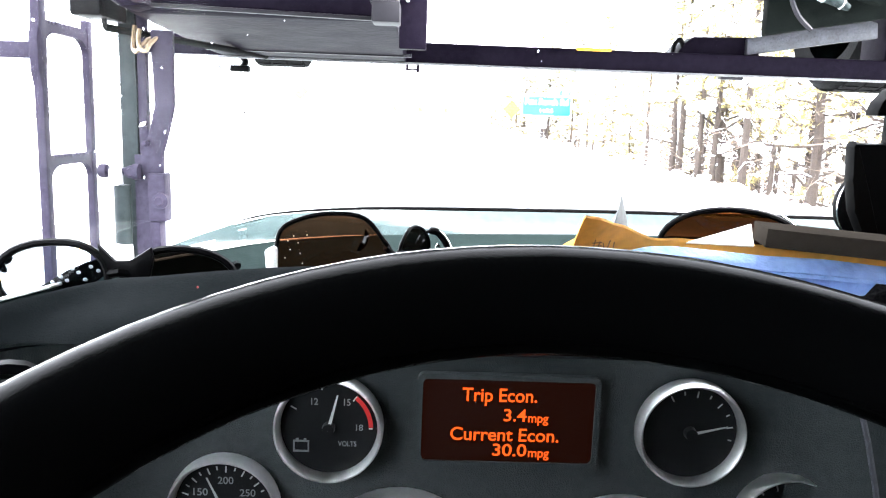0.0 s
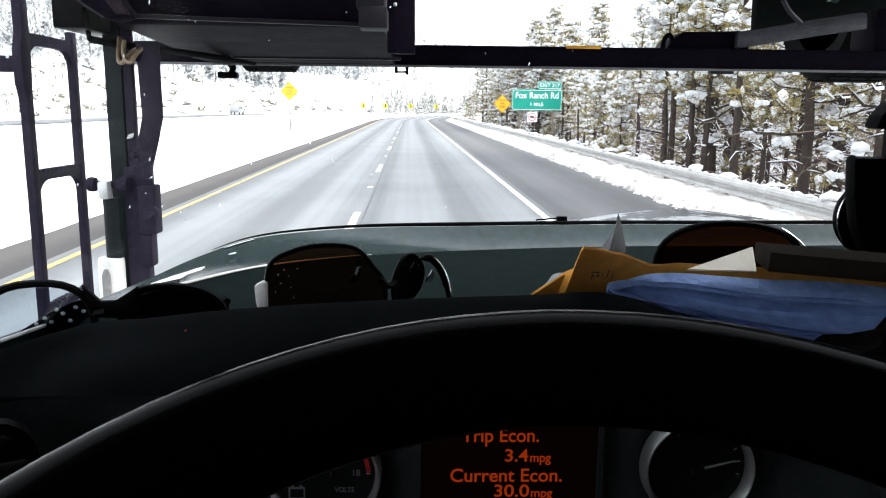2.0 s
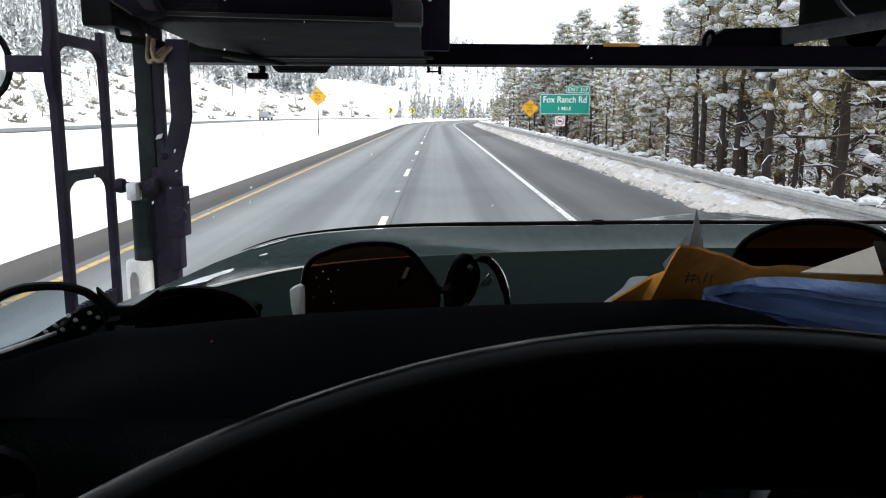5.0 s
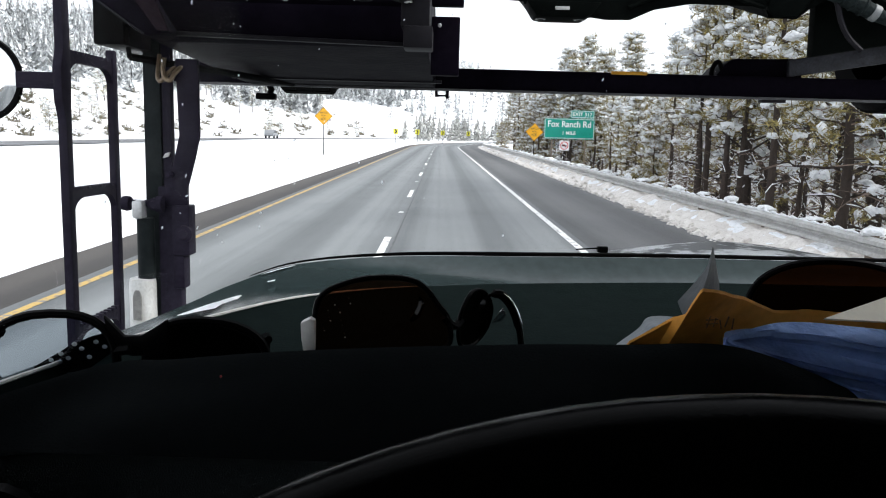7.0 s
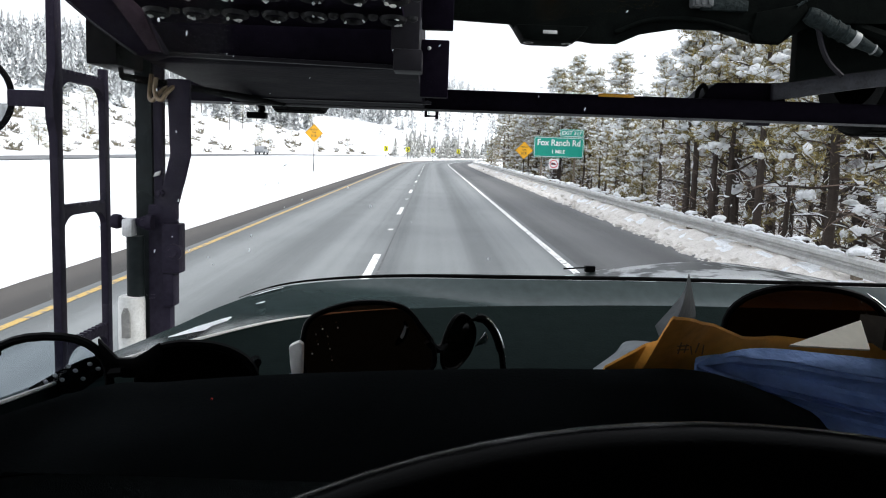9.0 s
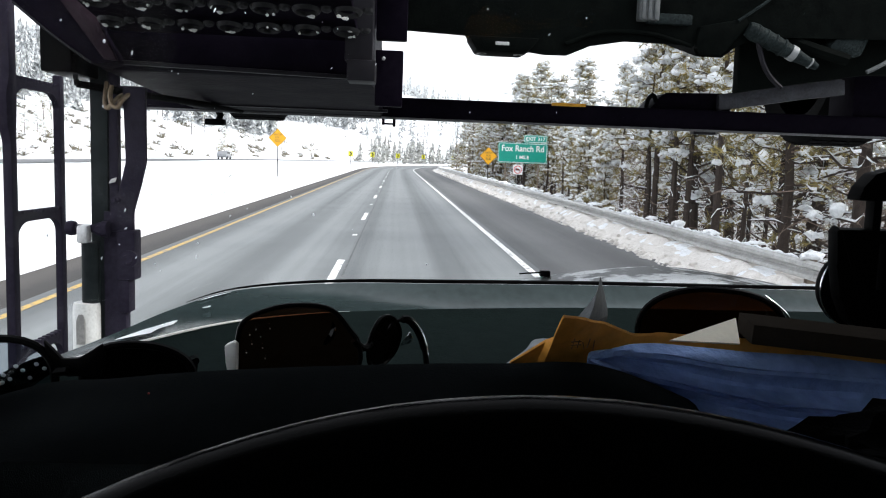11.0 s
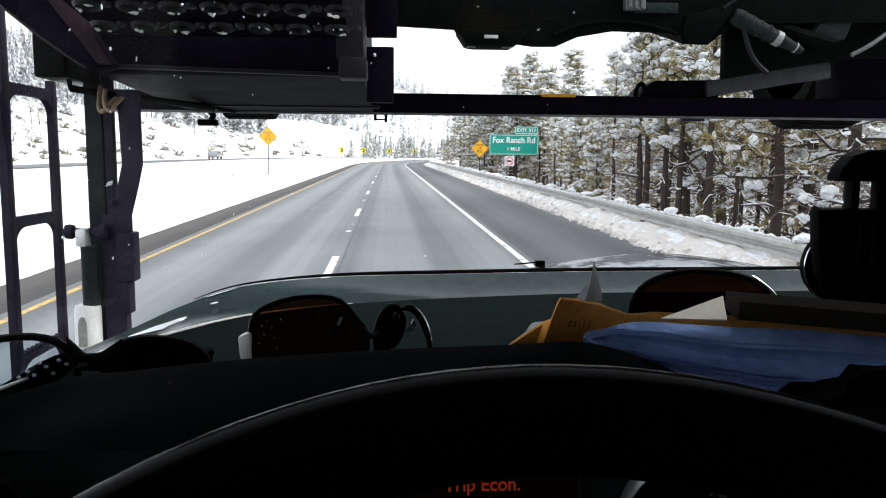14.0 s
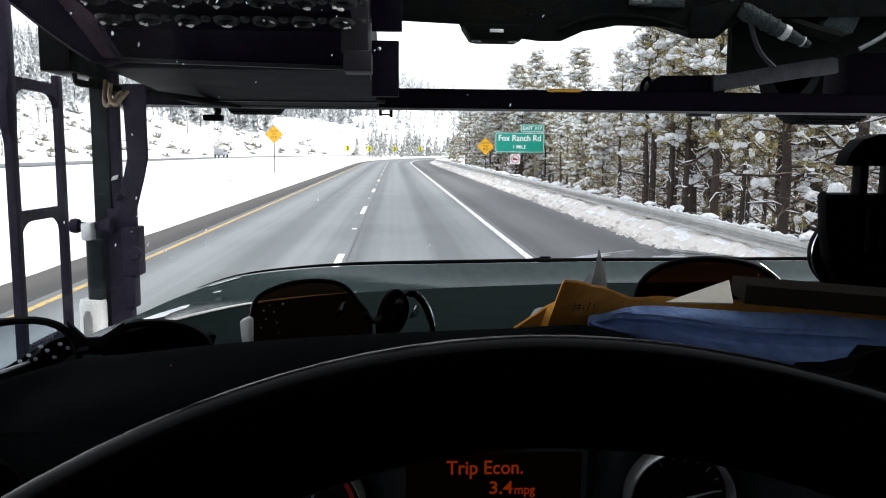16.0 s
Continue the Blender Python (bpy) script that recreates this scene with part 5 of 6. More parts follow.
part("temple", bm, M["plastic"], g)


bm = bmesh.new()
slab(bm, [(-0.0935, 1.833), (-0.0882, 1.833), (-0.0878, 1.8575), (-0.0905, 1.8585), (-0.0962, 1.8555), (-0.0955, 1.845)], 1, 0.549, 0.556, 0.0016)
part("temple_end", bm, M["enamel"], sg, "pale hinge end")
for x, z in ((-0.081, 1.862), (-0.077, 1.8655), (-0.0795, 1.856), (-0.074, 1.861), (-0.083, 1.850), (-0.0725, 1.8535), (-0.068, 1.8665), (-0.071, 1.8465)):
    bm = bmesh.new()
    bmesh.ops.create_icosphere(bm, subdivisions=1, radius=0.00045, matrix=Matrix.Translation((x, 0.5545, z)))
    part("dot", bm, M["enamel"], sg, "small pale fleck")


# ---- papers and cloths on the dash ----
def crumple(bm, rows, thick, amp, scale, seed):
    rows = [[Vector(p) + Vector((0, 0, amp * noise.fractal(Vector(p) * scale + Vector((seed, 0, 0)), 0.7, 2.0, 3))) for p in row] for row in rows]
    top = sheet(bm, rows)
    bot = sheet(bm, [[p - Vector((0, 0.0004, thick)) for p in row] for row in rows])
    for a, b in ((top[0], bot[0]), (top[-1], bot[-1]), ([r[0] for r in top], [r[0] for r in bot]), ([r[-1] for r in top], [r[-1] for r in bot])):
        for k in range(len(a) - 1):
            bm.faces.new((a[k], a[k + 1], b[k + 1], b[k]))


def facets(pts, n):
    """Even points along the straight pieces between pts."""
    out = []
    for i in range(n):
        f = i / (n - 1) * (len(pts) - 1)
        k = min(int(f), len(pts) - 2)
        out.append(Vector(pts[k]).lerp(Vector(pts[k + 1]), f - k))
    return out


def loft(front, back, n, rows, straight=False):
    a, b = (facets(front, n), facets(back, n)) if straight else (lerp_curve(front, n), lerp_curve(back, n))
    return [[p.lerp(q, k / (rows - 1)) for p, q in zip(a, b)] for k in range(rows)]


bm = bmesh.new()
front = [(0.083, 0.525, 1.852), (0.10, 0.528, 1.85), (0.1045, 0.528, 1.848), (0.107, 0.528, 1.848), (0.118, 0.53, 1.848), (0.135, 0.53, 1.85), (0.155, 0.53, 1.852), (0.176, 0.53, 1.852), (0.21, 0.53, 1.852), (0.30, 0.53, 1.852), (0.44, 0.53, 1.85)]
back = [(0.0845, 0.517, 1.8595), (0.1025, 0.505, 1.8745), (0.1050, 0.492, 1.8795), (0.1060, 0.474, 1.8962), (0.1158, 0.480, 1.8942), (0.1360, 0.503, 1.8871), (0.1575, 0.515, 1.8789), (0.1775, 0.522, 1.8772), (0.2120, 0.526, 1.8748), (0.30, 0.53, 1.872), (0.44, 0.54, 1.866)]
crumple(bm, loft(front, back, 66, 14, True), 0.0014, 0.0013, 22, 1)
tagged(part("padded_envelope", bm, M["envelope"]), "crumpled brown padded envelope on the dashboard", "envelope")
bm = bmesh.new()
for k, (x, tilt) in enumerate(((0.1165, 0.25), (0.1195, 0.25), (0.1225, -0.2), (0.1255, 0.3), (0.1285, 0.1))):
    box(bm, (x, 0.492, 1.873 + 0.0008 * (k % 2)), (x + 0.0005, 0.4927, 1.8795 - 0.001 * (k % 3)), 0, Matrix.Rotation(tilt, 4, "Y"))
for z in (1.8752, 1.8772):
    box(bm, (0.1155, 0.492, z), (0.1215, 0.4926, z + 0.0006), 0, Matrix.Rotation(-0.1, 4, "Y"))
part("scribble", bm, M["ink"], bpy.data.objects["padded_envelope"], "dark handwriting bars")
bm = bmesh.new()
front = [(0.0795, 0.537, 1.852), (0.093, 0.537, 1.8605), (0.1015, 0.537, 1.867), (0.13, 0.54, 1.865)]
back = [(0.083, 0.56, 1.849), (0.097, 0.565, 1.8585), (0.106, 0.57, 1.865), (0.13, 0.57, 1.863)]
crumple(bm, [[p - Vector((-0.004, 0, 0.004)) for p in row] for row in loft(front, back, 24, 6)], 0.004, 0.0008, 30, 2)
tagged(part("loose_paper", bm, M["paper"]), "loose grey papers under the envelope", "papers")
bm = bmesh.new()
edge_a = lerp_curve([(0.1527, 0.66, 1.8518), (0.1568, 0.66, 1.8573), (0.1659, 0.66, 1.869), (0.172, 0.66, 1.8786), (0.1745, 0.66, 1.8916)], 14)
crease = lerp_curve([(0.1565, 0.648, 1.838), (0.1583, 0.645, 1.8525), (0.1642, 0.645, 1.8625), (0.1683, 0.646, 1.8765), (0.1744, 0.6595, 1.8918)], 14)
edge_b = lerp_curve([(0.182, 0.668, 1.838), (0.1839, 0.668, 1.8555), (0.1846, 0.668, 1.8618), (0.1814, 0.668, 1.8762), (0.175, 0.660, 1.8919)], 14)
crumple(bm, [edge_a, [a.lerp(b, 0.5) for a, b in zip(edge_a, crease)], crease, [a.lerp(b, 0.5) for a, b in zip(crease, edge_b)], edge_b], 0.0008, 0.0004, 60, 3)
tagged(part("folded_paper", bm, M["grey_paper"]), "grey sheet of paper folded up to a point", "paper")
# cream carton
bm = bmesh.new()
BM_ = Matrix.Translation((0.2255, 0.499, 1.8845)) @ Matrix.Rotation(radians(-12), 4, "Z") @ Matrix.Rotation(radians(3), 4, "Y")
box(bm, (0.0, 0.0, -0.0075), (0.19, 0.04, 0.0045), 0.0008)
cart = thing("carton", (0.3, 0.5, 1.88), "flat cream carton lying on the envelope", "carton")
part("body", moved(bm, BM_), M["box_unlit"], cart)
bm = bmesh.new()
q = [Vector((0.174, 0.494, 1.8795)), Vector((0.216, 0.494, 1.8785)), Vector((0.2225, 0.5165, 1.8894))]
vt = [bm.verts.new(p) for p in q]
vb = [bm.verts.new(p - Vector((0, -0.001, 0.001))) for p in q]
bm.faces.new(vt)
bm.faces.new(vb[::-1])
for k in range(3):
    bm.faces.new((vt[k], vb[k], vb[(k + 1) % 3], vt[(k + 1) % 3]))
part("end_flap", bm, M["cream"], cart, "cream end flap")
# blue cloth
bm = bmesh.new()
front = [(0.1262, 0.494, 1.8665), (0.131, 0.494, 1.859), (0.145, 0.494, 1.85), (0.175, 0.493, 1.84), (0.24, 0.487, 1.823), (0.36, 0.47, 1.818), (0.47, 0.46, 1.816)]
back = [(0.1268, 0.496, 1.8674), (0.1310, 0.500, 1.8705), (0.1462, 0.502, 1.8742), (0.171, 0.503, 1.8747), (0.241, 0.503, 1.8705), (0.32, 0.505, 1.8655), (0.47, 0.51, 1.857)]
rows = loft(front, back, 60, 18)
for k, row in enumerate(rows):
    for j, p in enumerate(row):
        f = step01(0, 12, j)
        p.z += (0.0012 + 0.0018 * f) * math.sin(k * 1.05 + j * 0.02 + 1.5 * noise.noise((j * 0.045, k * 0.1, 2.0))) * math.sin(math.pi * k / 17)
        p.y -= (0.002 + 0.0038 * f) * math.sin(k * 0.9 + j * 0.018 + 1.8 * noise.noise((j * 0.04, k * 0.08, 7.0)))
crumple(bm, rows, 0.003, 0.0010, 16, 5)
tagged(part("blue_cloth", bm, M["cloth_blue"]), "rumpled blue cloth draped over the dash", "cloth")
bm = bmesh.new()
bmesh.ops.create_icosphere(bm, subdivisions=4, radius=1)
for v in bm.verts:
    n_ = noise.fractal(v.co * 2.2, 0.8, 2.1, 3)
    v.co = Vector((0.27 + v.co.x * 0.085 * (1 + 0.25 * n_), 0.375 + v.co.y * 0.035, 1.848 + max(v.co.z, -0.6) * 0.034 * (1 + 0.3 * n_)))
tagged(part("black_glove", bm, M["cloth_black"]), "crumpled black fabric glove on the dash edge", "glove")
bm = bmesh.new()
bmesh.ops.create_icosphere(bm, subdivisions=3, radius=1)
for v in bm.verts:
    v.co = Vector((-0.095 + v.co.x * 0.011, 0.552 + v.co.y * 0.008, 1.826 + v.co.z * 0.012)) + Vector((0, 0, 0.002 * noise.noise(v.co * 3)))
tagged(part("tissue", bm, M["paper"]), "small crumpled grey tissue on the tray", "tissue")

# dash camera on a suction mount
mount = thing("dash_camera", (0.38, 0.62, 1.85), "black dash camera on a suction mount at the glass", "camera")
bm = bmesh.new()
slab(bm, [(0.3205, 1.940), (0.322, 1.9425), (0.45, 1.9425), (0.45, 1.885), (0.44, 1.868), (0.347, 1.868), (0.335, 1.876), (0.327, 1.892), (0.3225, 1.915)], 1, 0.583, 0.597, 0.004)
part("body", bm, M["camera_black"], mount)
bm = bmesh.new()
slab(bm, [(0.3345, 1.9622), (0.3345, 1.9652), (0.337, 1.972), (0.345, 1.9815), (0.358, 1.9855), (0.385, 1.9865), (0.43, 1.982), (0.445, 1.970), (0.445, 1.9622)], 1, 0.583, 0.60, 0.002)
part("clamp", bm, M["camera_black"], mount)
for x0, x1 in ((0.346, 0.3525), (0.3665, 0.42)):
    bm = bmesh.new()
    box(bm, (x0, 0.584, 1.938), (x1, 0.595, 1.9645), 0.0015)
    part("neck", bm, M["camera_black"], mount)
bm = bmesh.new()
for k in range(7):
    box(bm, (0.352 + 0.011 * k, 0.581, 1.90), (0.355 + 0.011 * k, 0.584, 1.932), 0.0008)
part("grille", bm, M["rubber"], mount)
bm = bmesh.new()
CM = Matrix.Translation((0.3815, 0.66, 1.89)) @ Matrix.Rotation(radians(90), 4, "X")
lathe(bm, [(0.0, 0.0), (0.03, 0.0), (0.032, 0.006), (0.0315, 0.012), (0.024, 0.016), (0.0, 0.018)], CM, 40)
cup = part("suction_cup", bm, M["camera_black"], mount)
bm = bmesh.new()
tube(bm, [CM @ Vector((0.0318 * math.cos(a), 0.0318 * math.sin(a), 0.011)) for a in [2 * math.pi * k / 48 for k in range(48)]], 0.0009, 6, closed=True)
part("ring", bm, M["chrome"], cup, "thin bright ring")
bm = bmesh.new()
tube(bm, [(0.40, 0.62, 1.88), (0.40, 0.66, 1.85), (0.40, 0.70, 1.828)], [0.009, 0.007, 0.012], 10)
part("stem", bm, M["plastic"], mount)


# ================= car-carrier gear outside the glass =================
ladder = thing("ladder", (-1.04, 2.29, 0.6), "black steel access ladder with gripped rungs", "ladder")


LX, LY0, LY1 = -1.04, 2.15, 2.435   # the rungs run along the truck's side
bm = bmesh.new()
slab(bm, [(LY0 - 0.016, 0.6), (LY0 + 0.014, 0.6), (LY0 + 0.014, 2.02), (LY0 + 0.02, 2.10), (LY0 + 0.018, 2.62), (LY0 - 0.016, 2.62), (LY0 - 0.018, 2.17), (LY0 - 0.034, 2.12), (LY0 - 0.032, 2.04), (LY0 - 0.016, 1.99)], 0, LX - 0.012, LX + 0.012, 0.003)
part("rail", bm, M["gear"], ladder)
bm = bmesh.new()
slab(bm, [(LY1 - 0.014, 0.6), (LY1 + 0.016, 0.6), (LY1 + 0.016, 2.20), (LY1 - 0.014, 2.20)], 0, LX - 0.010, LX + 0.012, 0.004)
part("rail", bm, M["gear"], ladder)


def rung(z):
    y0, y1 = LY0 + 0.012, LY1 - 0.012
    fy, fz = 0.062, 0.05
    o = [(y0, z), (y1, z), (y1, z - 0.022 - fz)]
    for k in range(6):
        a = radians(90 * k / 5)
        o.append((y1 - fy + fy * math.cos(a), z - 0.022 - fz + fz * math.sin(a)))
    for k in range(6):
        a = radians(90 + 90 * k / 5)
        o.append((y0 + fy + fy * math.cos(a), z - 0.022 - fz + fz * math.sin(a)))
    o.append((y0, z - 0.022 - fz))
    bm = bmesh.new()
    slab(bm, o, 0, LX - 0.009, LX + 0.009)
    rg = part("rung", bm, M["gear"], ladder, "rung with a serrated tread")
    for k in range(10):
        bm = bmesh.new()
        y = y0 + 0.016 + k * 0.0255
        slab(bm, [(y - 0.009, z - 0.0005), (y + 0.009, z - 0.0005), (y + 0.005, z + 0.008), (y - 0.005, z + 0.008)], 0, LX - 0.010, LX + 0.010)
        part("tooth", bm, M["gear"], rg)


for z in (2.165, 1.80, 1.42, 1.04):
    rung(z)

# convex mirror on the ladder
mir = thing("convex_mirror", (-1.23, 2.13, 2.09), "round convex mirror on a bracket arm", "mirror")
bm = bmesh.new()
MM = Matrix.Translation((-1.262, 2.16, 2.091)) @ Matrix.Rotation(radians(90), 4, "X")
lathe(bm, [(0.0, -0.03), (0.06, -0.028), (0.10, -0.012), (0.114, 0.004), (0.112, 0.012), (0.100, 0.012)], MM, 40)
part("housing", bm, M["plastic"], mir)
bm = bmesh.new()
lathe(bm, [(0.1005, 0.010), (0.08, 0.017), (0.05, 0.022), (0.02, 0.0245), (0.001, 0.025)], MM, 40)
part("mirror_glass", bm, M["mirror"], mir)
bm = bmesh.new()
box(bm, (-1.16, 2.135, 2.068), (-1.05, 2.16, 2.111), 0.005)
part("arm", bm, M["gear"], mir)

# upright post, arm and hydraulic ram
gear = thing("lift_post", (-0.72, 2.05, 0.6), "dark steel lift post with a cranked arm and bracket", "lift post")
bm = bmesh.new()
box(bm, (-0.788, 2.045, 0.6), (-0.745, 2.065, 2.2), 0.004)
part("post", bm, M["pole_green"], gear, "dark green square post")
bm = bmesh.new()
box(bm, (-0.744, 2.05, 0.6), (-0.721, 2.075, 2.2), 0.003)
part("post_web", bm, M["gear"], gear)
bm = bmesh.new()
slab(bm, [(-0.688, 2.14), (-0.633, 2.14), (-0.632, 1.956), (-0.645, 1.90), (-0.664, 1.83), (-0.664, 1.78), (-0.72, 1.78), (-0.728, 1.81), (-0.70, 1.88), (-0.682, 1.955)], 1, 1.994, 2.008, 0.003)
part("cranked_arm", bm, M["gear"], gear, "cranked black arm")
bm = bmesh.new()
box(bm, (-0.738, 1.996, 0.6), (-0.684, 2.03, 1.83), 0.004)
box(bm, (-0.70, 1.98, 1.66), (-0.656, 2.03, 1.785), 0.005)
box(bm, (-0.70, 1.985, 1.575), (-0.672, 2.03, 1.66), 0.004)
part("bracket", bm, M["gear"], gear)
for px, pz, pr in ((-0.668, 1.715, 0.021), (-0.739, 1.787, 0.016), (-0.70, 1.86, 0.009)):
    bm = bmesh.new()
    lathe(bm, [(0, 0.022), (pr * 0.5, 0.022), (pr * 0.6, 0.016), (pr, 0.014), (pr, 0.0), (0, 0.0)], face_pose((px, 1.985, pz)), 20)
    part("pin", bm, M["gear"], gear)
ram = thing("hydraulic_ram", (-0.77, 1.985, 0.6), "hydraulic ram with white barrel and chrome clevis", "hydraulic cylinder")
bm = bmesh.new()
lathe(bm, [(0.0, 0.6), (0.030, 0.6), (0.0325, 1.585), (0.030, 1.60), (0.022, 1.602), (0.0, 1.602)], Matrix.Translation((-0.777, 1.985, 0)), 28)
part("barrel", bm, M["enamel"], ram, "white painted barrel")
bm = bmesh.new()
lathe(bm, [(0.0, 1.60), (0.021, 1.60), (0.021, 1.752), (0.0, 1.752)], Matrix.Translation((-0.766, 1.985, 0)), 24)
part("rod", bm, M["pole_green"], ram, "dark ram rod")
bm = bmesh.new()
box(bm, (-0.787, 1.95, 1.752), (-0.760, 1.985, 1.797), 0.008)
cl = part("clevis", bm, M["clevis"], ram, "pale metal clevis head")
bm = bmesh.new()
lathe(bm, [(0, -0.055), (0.017, -0.055), (0.019, -0.045), (0.017, -0.036), (0.010, -0.034), (0.010, 0.03), (0.02, 0.03), (0.02, 0.045), (0, 0.045)], Matrix.Translation((-0.765, 1.982, 1.787)) @ Matrix.Rotation(radians(90), 4, "Y"), 20)
part("pin", bm, M["gear"], cl)
bm = bmesh.new()
slab(bm, [(-0.788, 1.50), (-0.768, 1.50), (-0.768, 1.56), (-0.774, 1.575), (-0.782, 1.575), (-0.788, 1.56)], 1, 1.9475, 1.9535)
part("decal", bm, M["decal_grey"], ram, "grey decal bars")
# Small white plate added for a pale spot on the post.
bm = bmesh.new()
slab(bm, [(-0.742, 1.898), (-0.735, 1.910), (-0.722, 1.914), (-0.726, 1.902)], 1, 2.04, 2.046, 0.001)
part("white_chip", bm, M["enamel"], gear, "small white plate on the post")
hk = thing("rope_hook", (-0.69, 2.04, 2.10), "bent copper-coloured wire hook under the deck", "hook")
bm = bmesh.new()
tube(bm, lerp_curve([(-0.735, 2.02, 2.15), (-0.733, 2.0, 2.10), (-0.722, 1.99, 2.085), (-0.708, 1.99, 2.10), (-0.69, 2.0, 2.118), (-0.668, 2.02, 2.125)], 24), 0.0055, 8)
part("wire", bm, M["copper"], hk)
bm = bmesh.new()
tube(bm, lerp_curve([(-0.712, 1.99, 2.14), (-0.714, 1.985, 2.112), (-0.707, 1.98, 2.092), (-0.694, 1.98, 2.088), (-0.686, 1.985, 2.104), (-0.67, 2.0, 2.122), (-0.64, 2.02, 2.133)], 24), 0.006, 8)
part("wire", bm, M["copper"], hk)

# head rack
rack = thing("head_rack", (0.3, 2.5, 2.1), "dark painted car-carrier head rack over the cab", "rack")
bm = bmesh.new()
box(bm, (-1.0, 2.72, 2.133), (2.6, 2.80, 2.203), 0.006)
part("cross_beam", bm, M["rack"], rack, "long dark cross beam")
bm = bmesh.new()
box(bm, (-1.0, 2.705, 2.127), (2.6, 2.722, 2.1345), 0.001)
part("beam_lip", bm, M["lip_highlight"], rack, "lower edge painted bright for the light on it")
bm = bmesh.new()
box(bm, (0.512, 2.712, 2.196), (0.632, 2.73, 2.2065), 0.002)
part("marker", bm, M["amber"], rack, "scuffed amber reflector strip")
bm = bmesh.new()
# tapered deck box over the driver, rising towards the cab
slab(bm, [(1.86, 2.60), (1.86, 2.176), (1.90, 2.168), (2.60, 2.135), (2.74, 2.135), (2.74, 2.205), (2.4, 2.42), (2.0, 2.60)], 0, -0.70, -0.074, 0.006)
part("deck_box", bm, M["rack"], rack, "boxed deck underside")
# Paler grey strips put in for the highlights along the deck's edges.
bm = bmesh.new()
slab(bm, [(-0.70, 2.178), (-0.075, 2.164), (-0.075, 2.173), (-0.70, 2.187)], 1, 1.845, 1.864, 0.002)
box(bm, (-0.70, 2.50, 2.1355), (-0.05, 2.52, 2.1455), 0.002)
part("deck_highlight", bm, M["rack_grey"], rack)
bm = bmesh.new()
box(bm, (-0.128, 1.775, 2.197), (-0.067, 1.84, 2.75), 0.004)
box(bm, (-0.122, 1.77, 2.154), (-0.060, 1.85, 2.20), 0.004)
part("strut", bm, M["rack_grey"], rack, "grey square strut with a foot")
bm = bmesh.new()
box(bm, (-0.07, 2.0, 2.281), (0.007, 2.03, 2.62), 0.004)
box(bm, (-0.07, 2.0, 2.118), (-0.001, 2.035, 2.256), 0.004)
side = part("side_plate", bm, M["rack"], rack)
bm = bmesh.new()
lathe(bm, [(0.005, 0.0), (0.0045, 0.002), (0.003, 0.003), (0.0, 0.003)], face_pose((-0.05, 2.0, 2.235)), 14)
part("bolt", bm, M["clevis"], side, "pale bolt head")
bm = bmesh.new()
box(bm, (-0.837, 1.89, 2.157), (-0.765, 2.1, 2.262), 0.008)
part("end_box", bm, M["plastic"], rack, "square black end box")
bm = bmesh.new()
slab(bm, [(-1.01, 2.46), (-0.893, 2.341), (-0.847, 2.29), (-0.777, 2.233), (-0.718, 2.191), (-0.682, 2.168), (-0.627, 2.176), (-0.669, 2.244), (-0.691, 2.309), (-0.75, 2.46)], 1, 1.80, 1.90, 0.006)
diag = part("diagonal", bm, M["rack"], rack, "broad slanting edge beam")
bm = bmesh.new()
slab(bm, [(-0.85, 2.42), (-0.775, 2.42), (-0.683, 2.311), (-0.655, 2.247), (-0.622, 2.177), (-0.65, 2.178), (-0.696, 2.24), (-0.748, 2.308)], 1, 1.782, 1.7975, 0.003)
part("flange", bm, M["rack_flange"], diag, "paler purple inner flange")
bm = bmesh.new()
tube(bm, [(-0.847, 1.797, 2.293), (-0.777, 1.797, 2.236), (-0.718, 1.797, 2.194), (-0.682, 1.797, 2.171)], 0.003, 6)
part("bead", bm, M["rack_grey"], diag)
bm = bmesh.new()
tube(bm, [(-0.80, 2.0, 2.142), (-0.72, 2.05, 2.132), (-0.62, 2.3, 2.13), (-0.55, 2.7, 2.135)], 0.009, 8)
tube(bm, [(-0.765, 1.9, 2.20), (-0.77, 1.92, 2.165), (-0.80, 2.0, 2.142)], 0.006, 8)
part("cable", bm, M["rubber"], rack)
# perforated tread plate in the dark above
rng = random.Random(17)
bm, sb = bmesh.new(), bmesh.new()
for r_ in range(4):
    y = 1.715 - 0.115 * r_
    for k in range(7):
        x = -0.606 + 0.081 * k + 0.012 * r_
        hz = 2.2495 + (1.70 - y) * 0.158
        hm = Matrix.Translation((x, y, hz)) @ Matrix.Rotation(radians(-9), 4, "X")
        lathe(bm, [(0.029, 0.004), (0.0265, -0.001), (0.0235, -0.004), (0.0215, -0.003), (0.019, 0.006)], hm, 18)
        lathe(bm, [(0.012, 0.004), (0.010, -0.002), (0.006, -0.0045), (0.0, -0.005)], hm @ Matrix.Translation((0.0405, -0.012, 0)), 10)
        # White crumbs stand for sky-lit glints and snow on the holes' rims.
        for q0 in range(rng.choice((2, 3, 4))):
            a0, ln = rng.uniform(0.6, 2.5) if rng.random() < 0.7 else rng.uniform(0, 6.28), rng.uniform(0.25, 0.9)
            w = rng.uniform(0.7, 1.5)
            arc = [hm @ Vector((0.0215 * math.cos(a0 + ln * q / 5), 0.0215 * math.sin(a0 + ln * q / 5), -0.0035 + rng.uniform(-0.001, 0.001))) for q in range(6)]
            tube(sb, arc, [v * w for v in (0.0006, 0.0018, 0.003, 0.0024, 0.0016, 0.0005)], 5)
tagged(part("tread_hole", bm, M["tread"], rack, "rows of flared tread holes"), kind="stuff")
tagged(part("glint_crumbs", sb, M["enamel"], rack, "white crumbs for glints and snow in the tread holes"), kind="stuff")
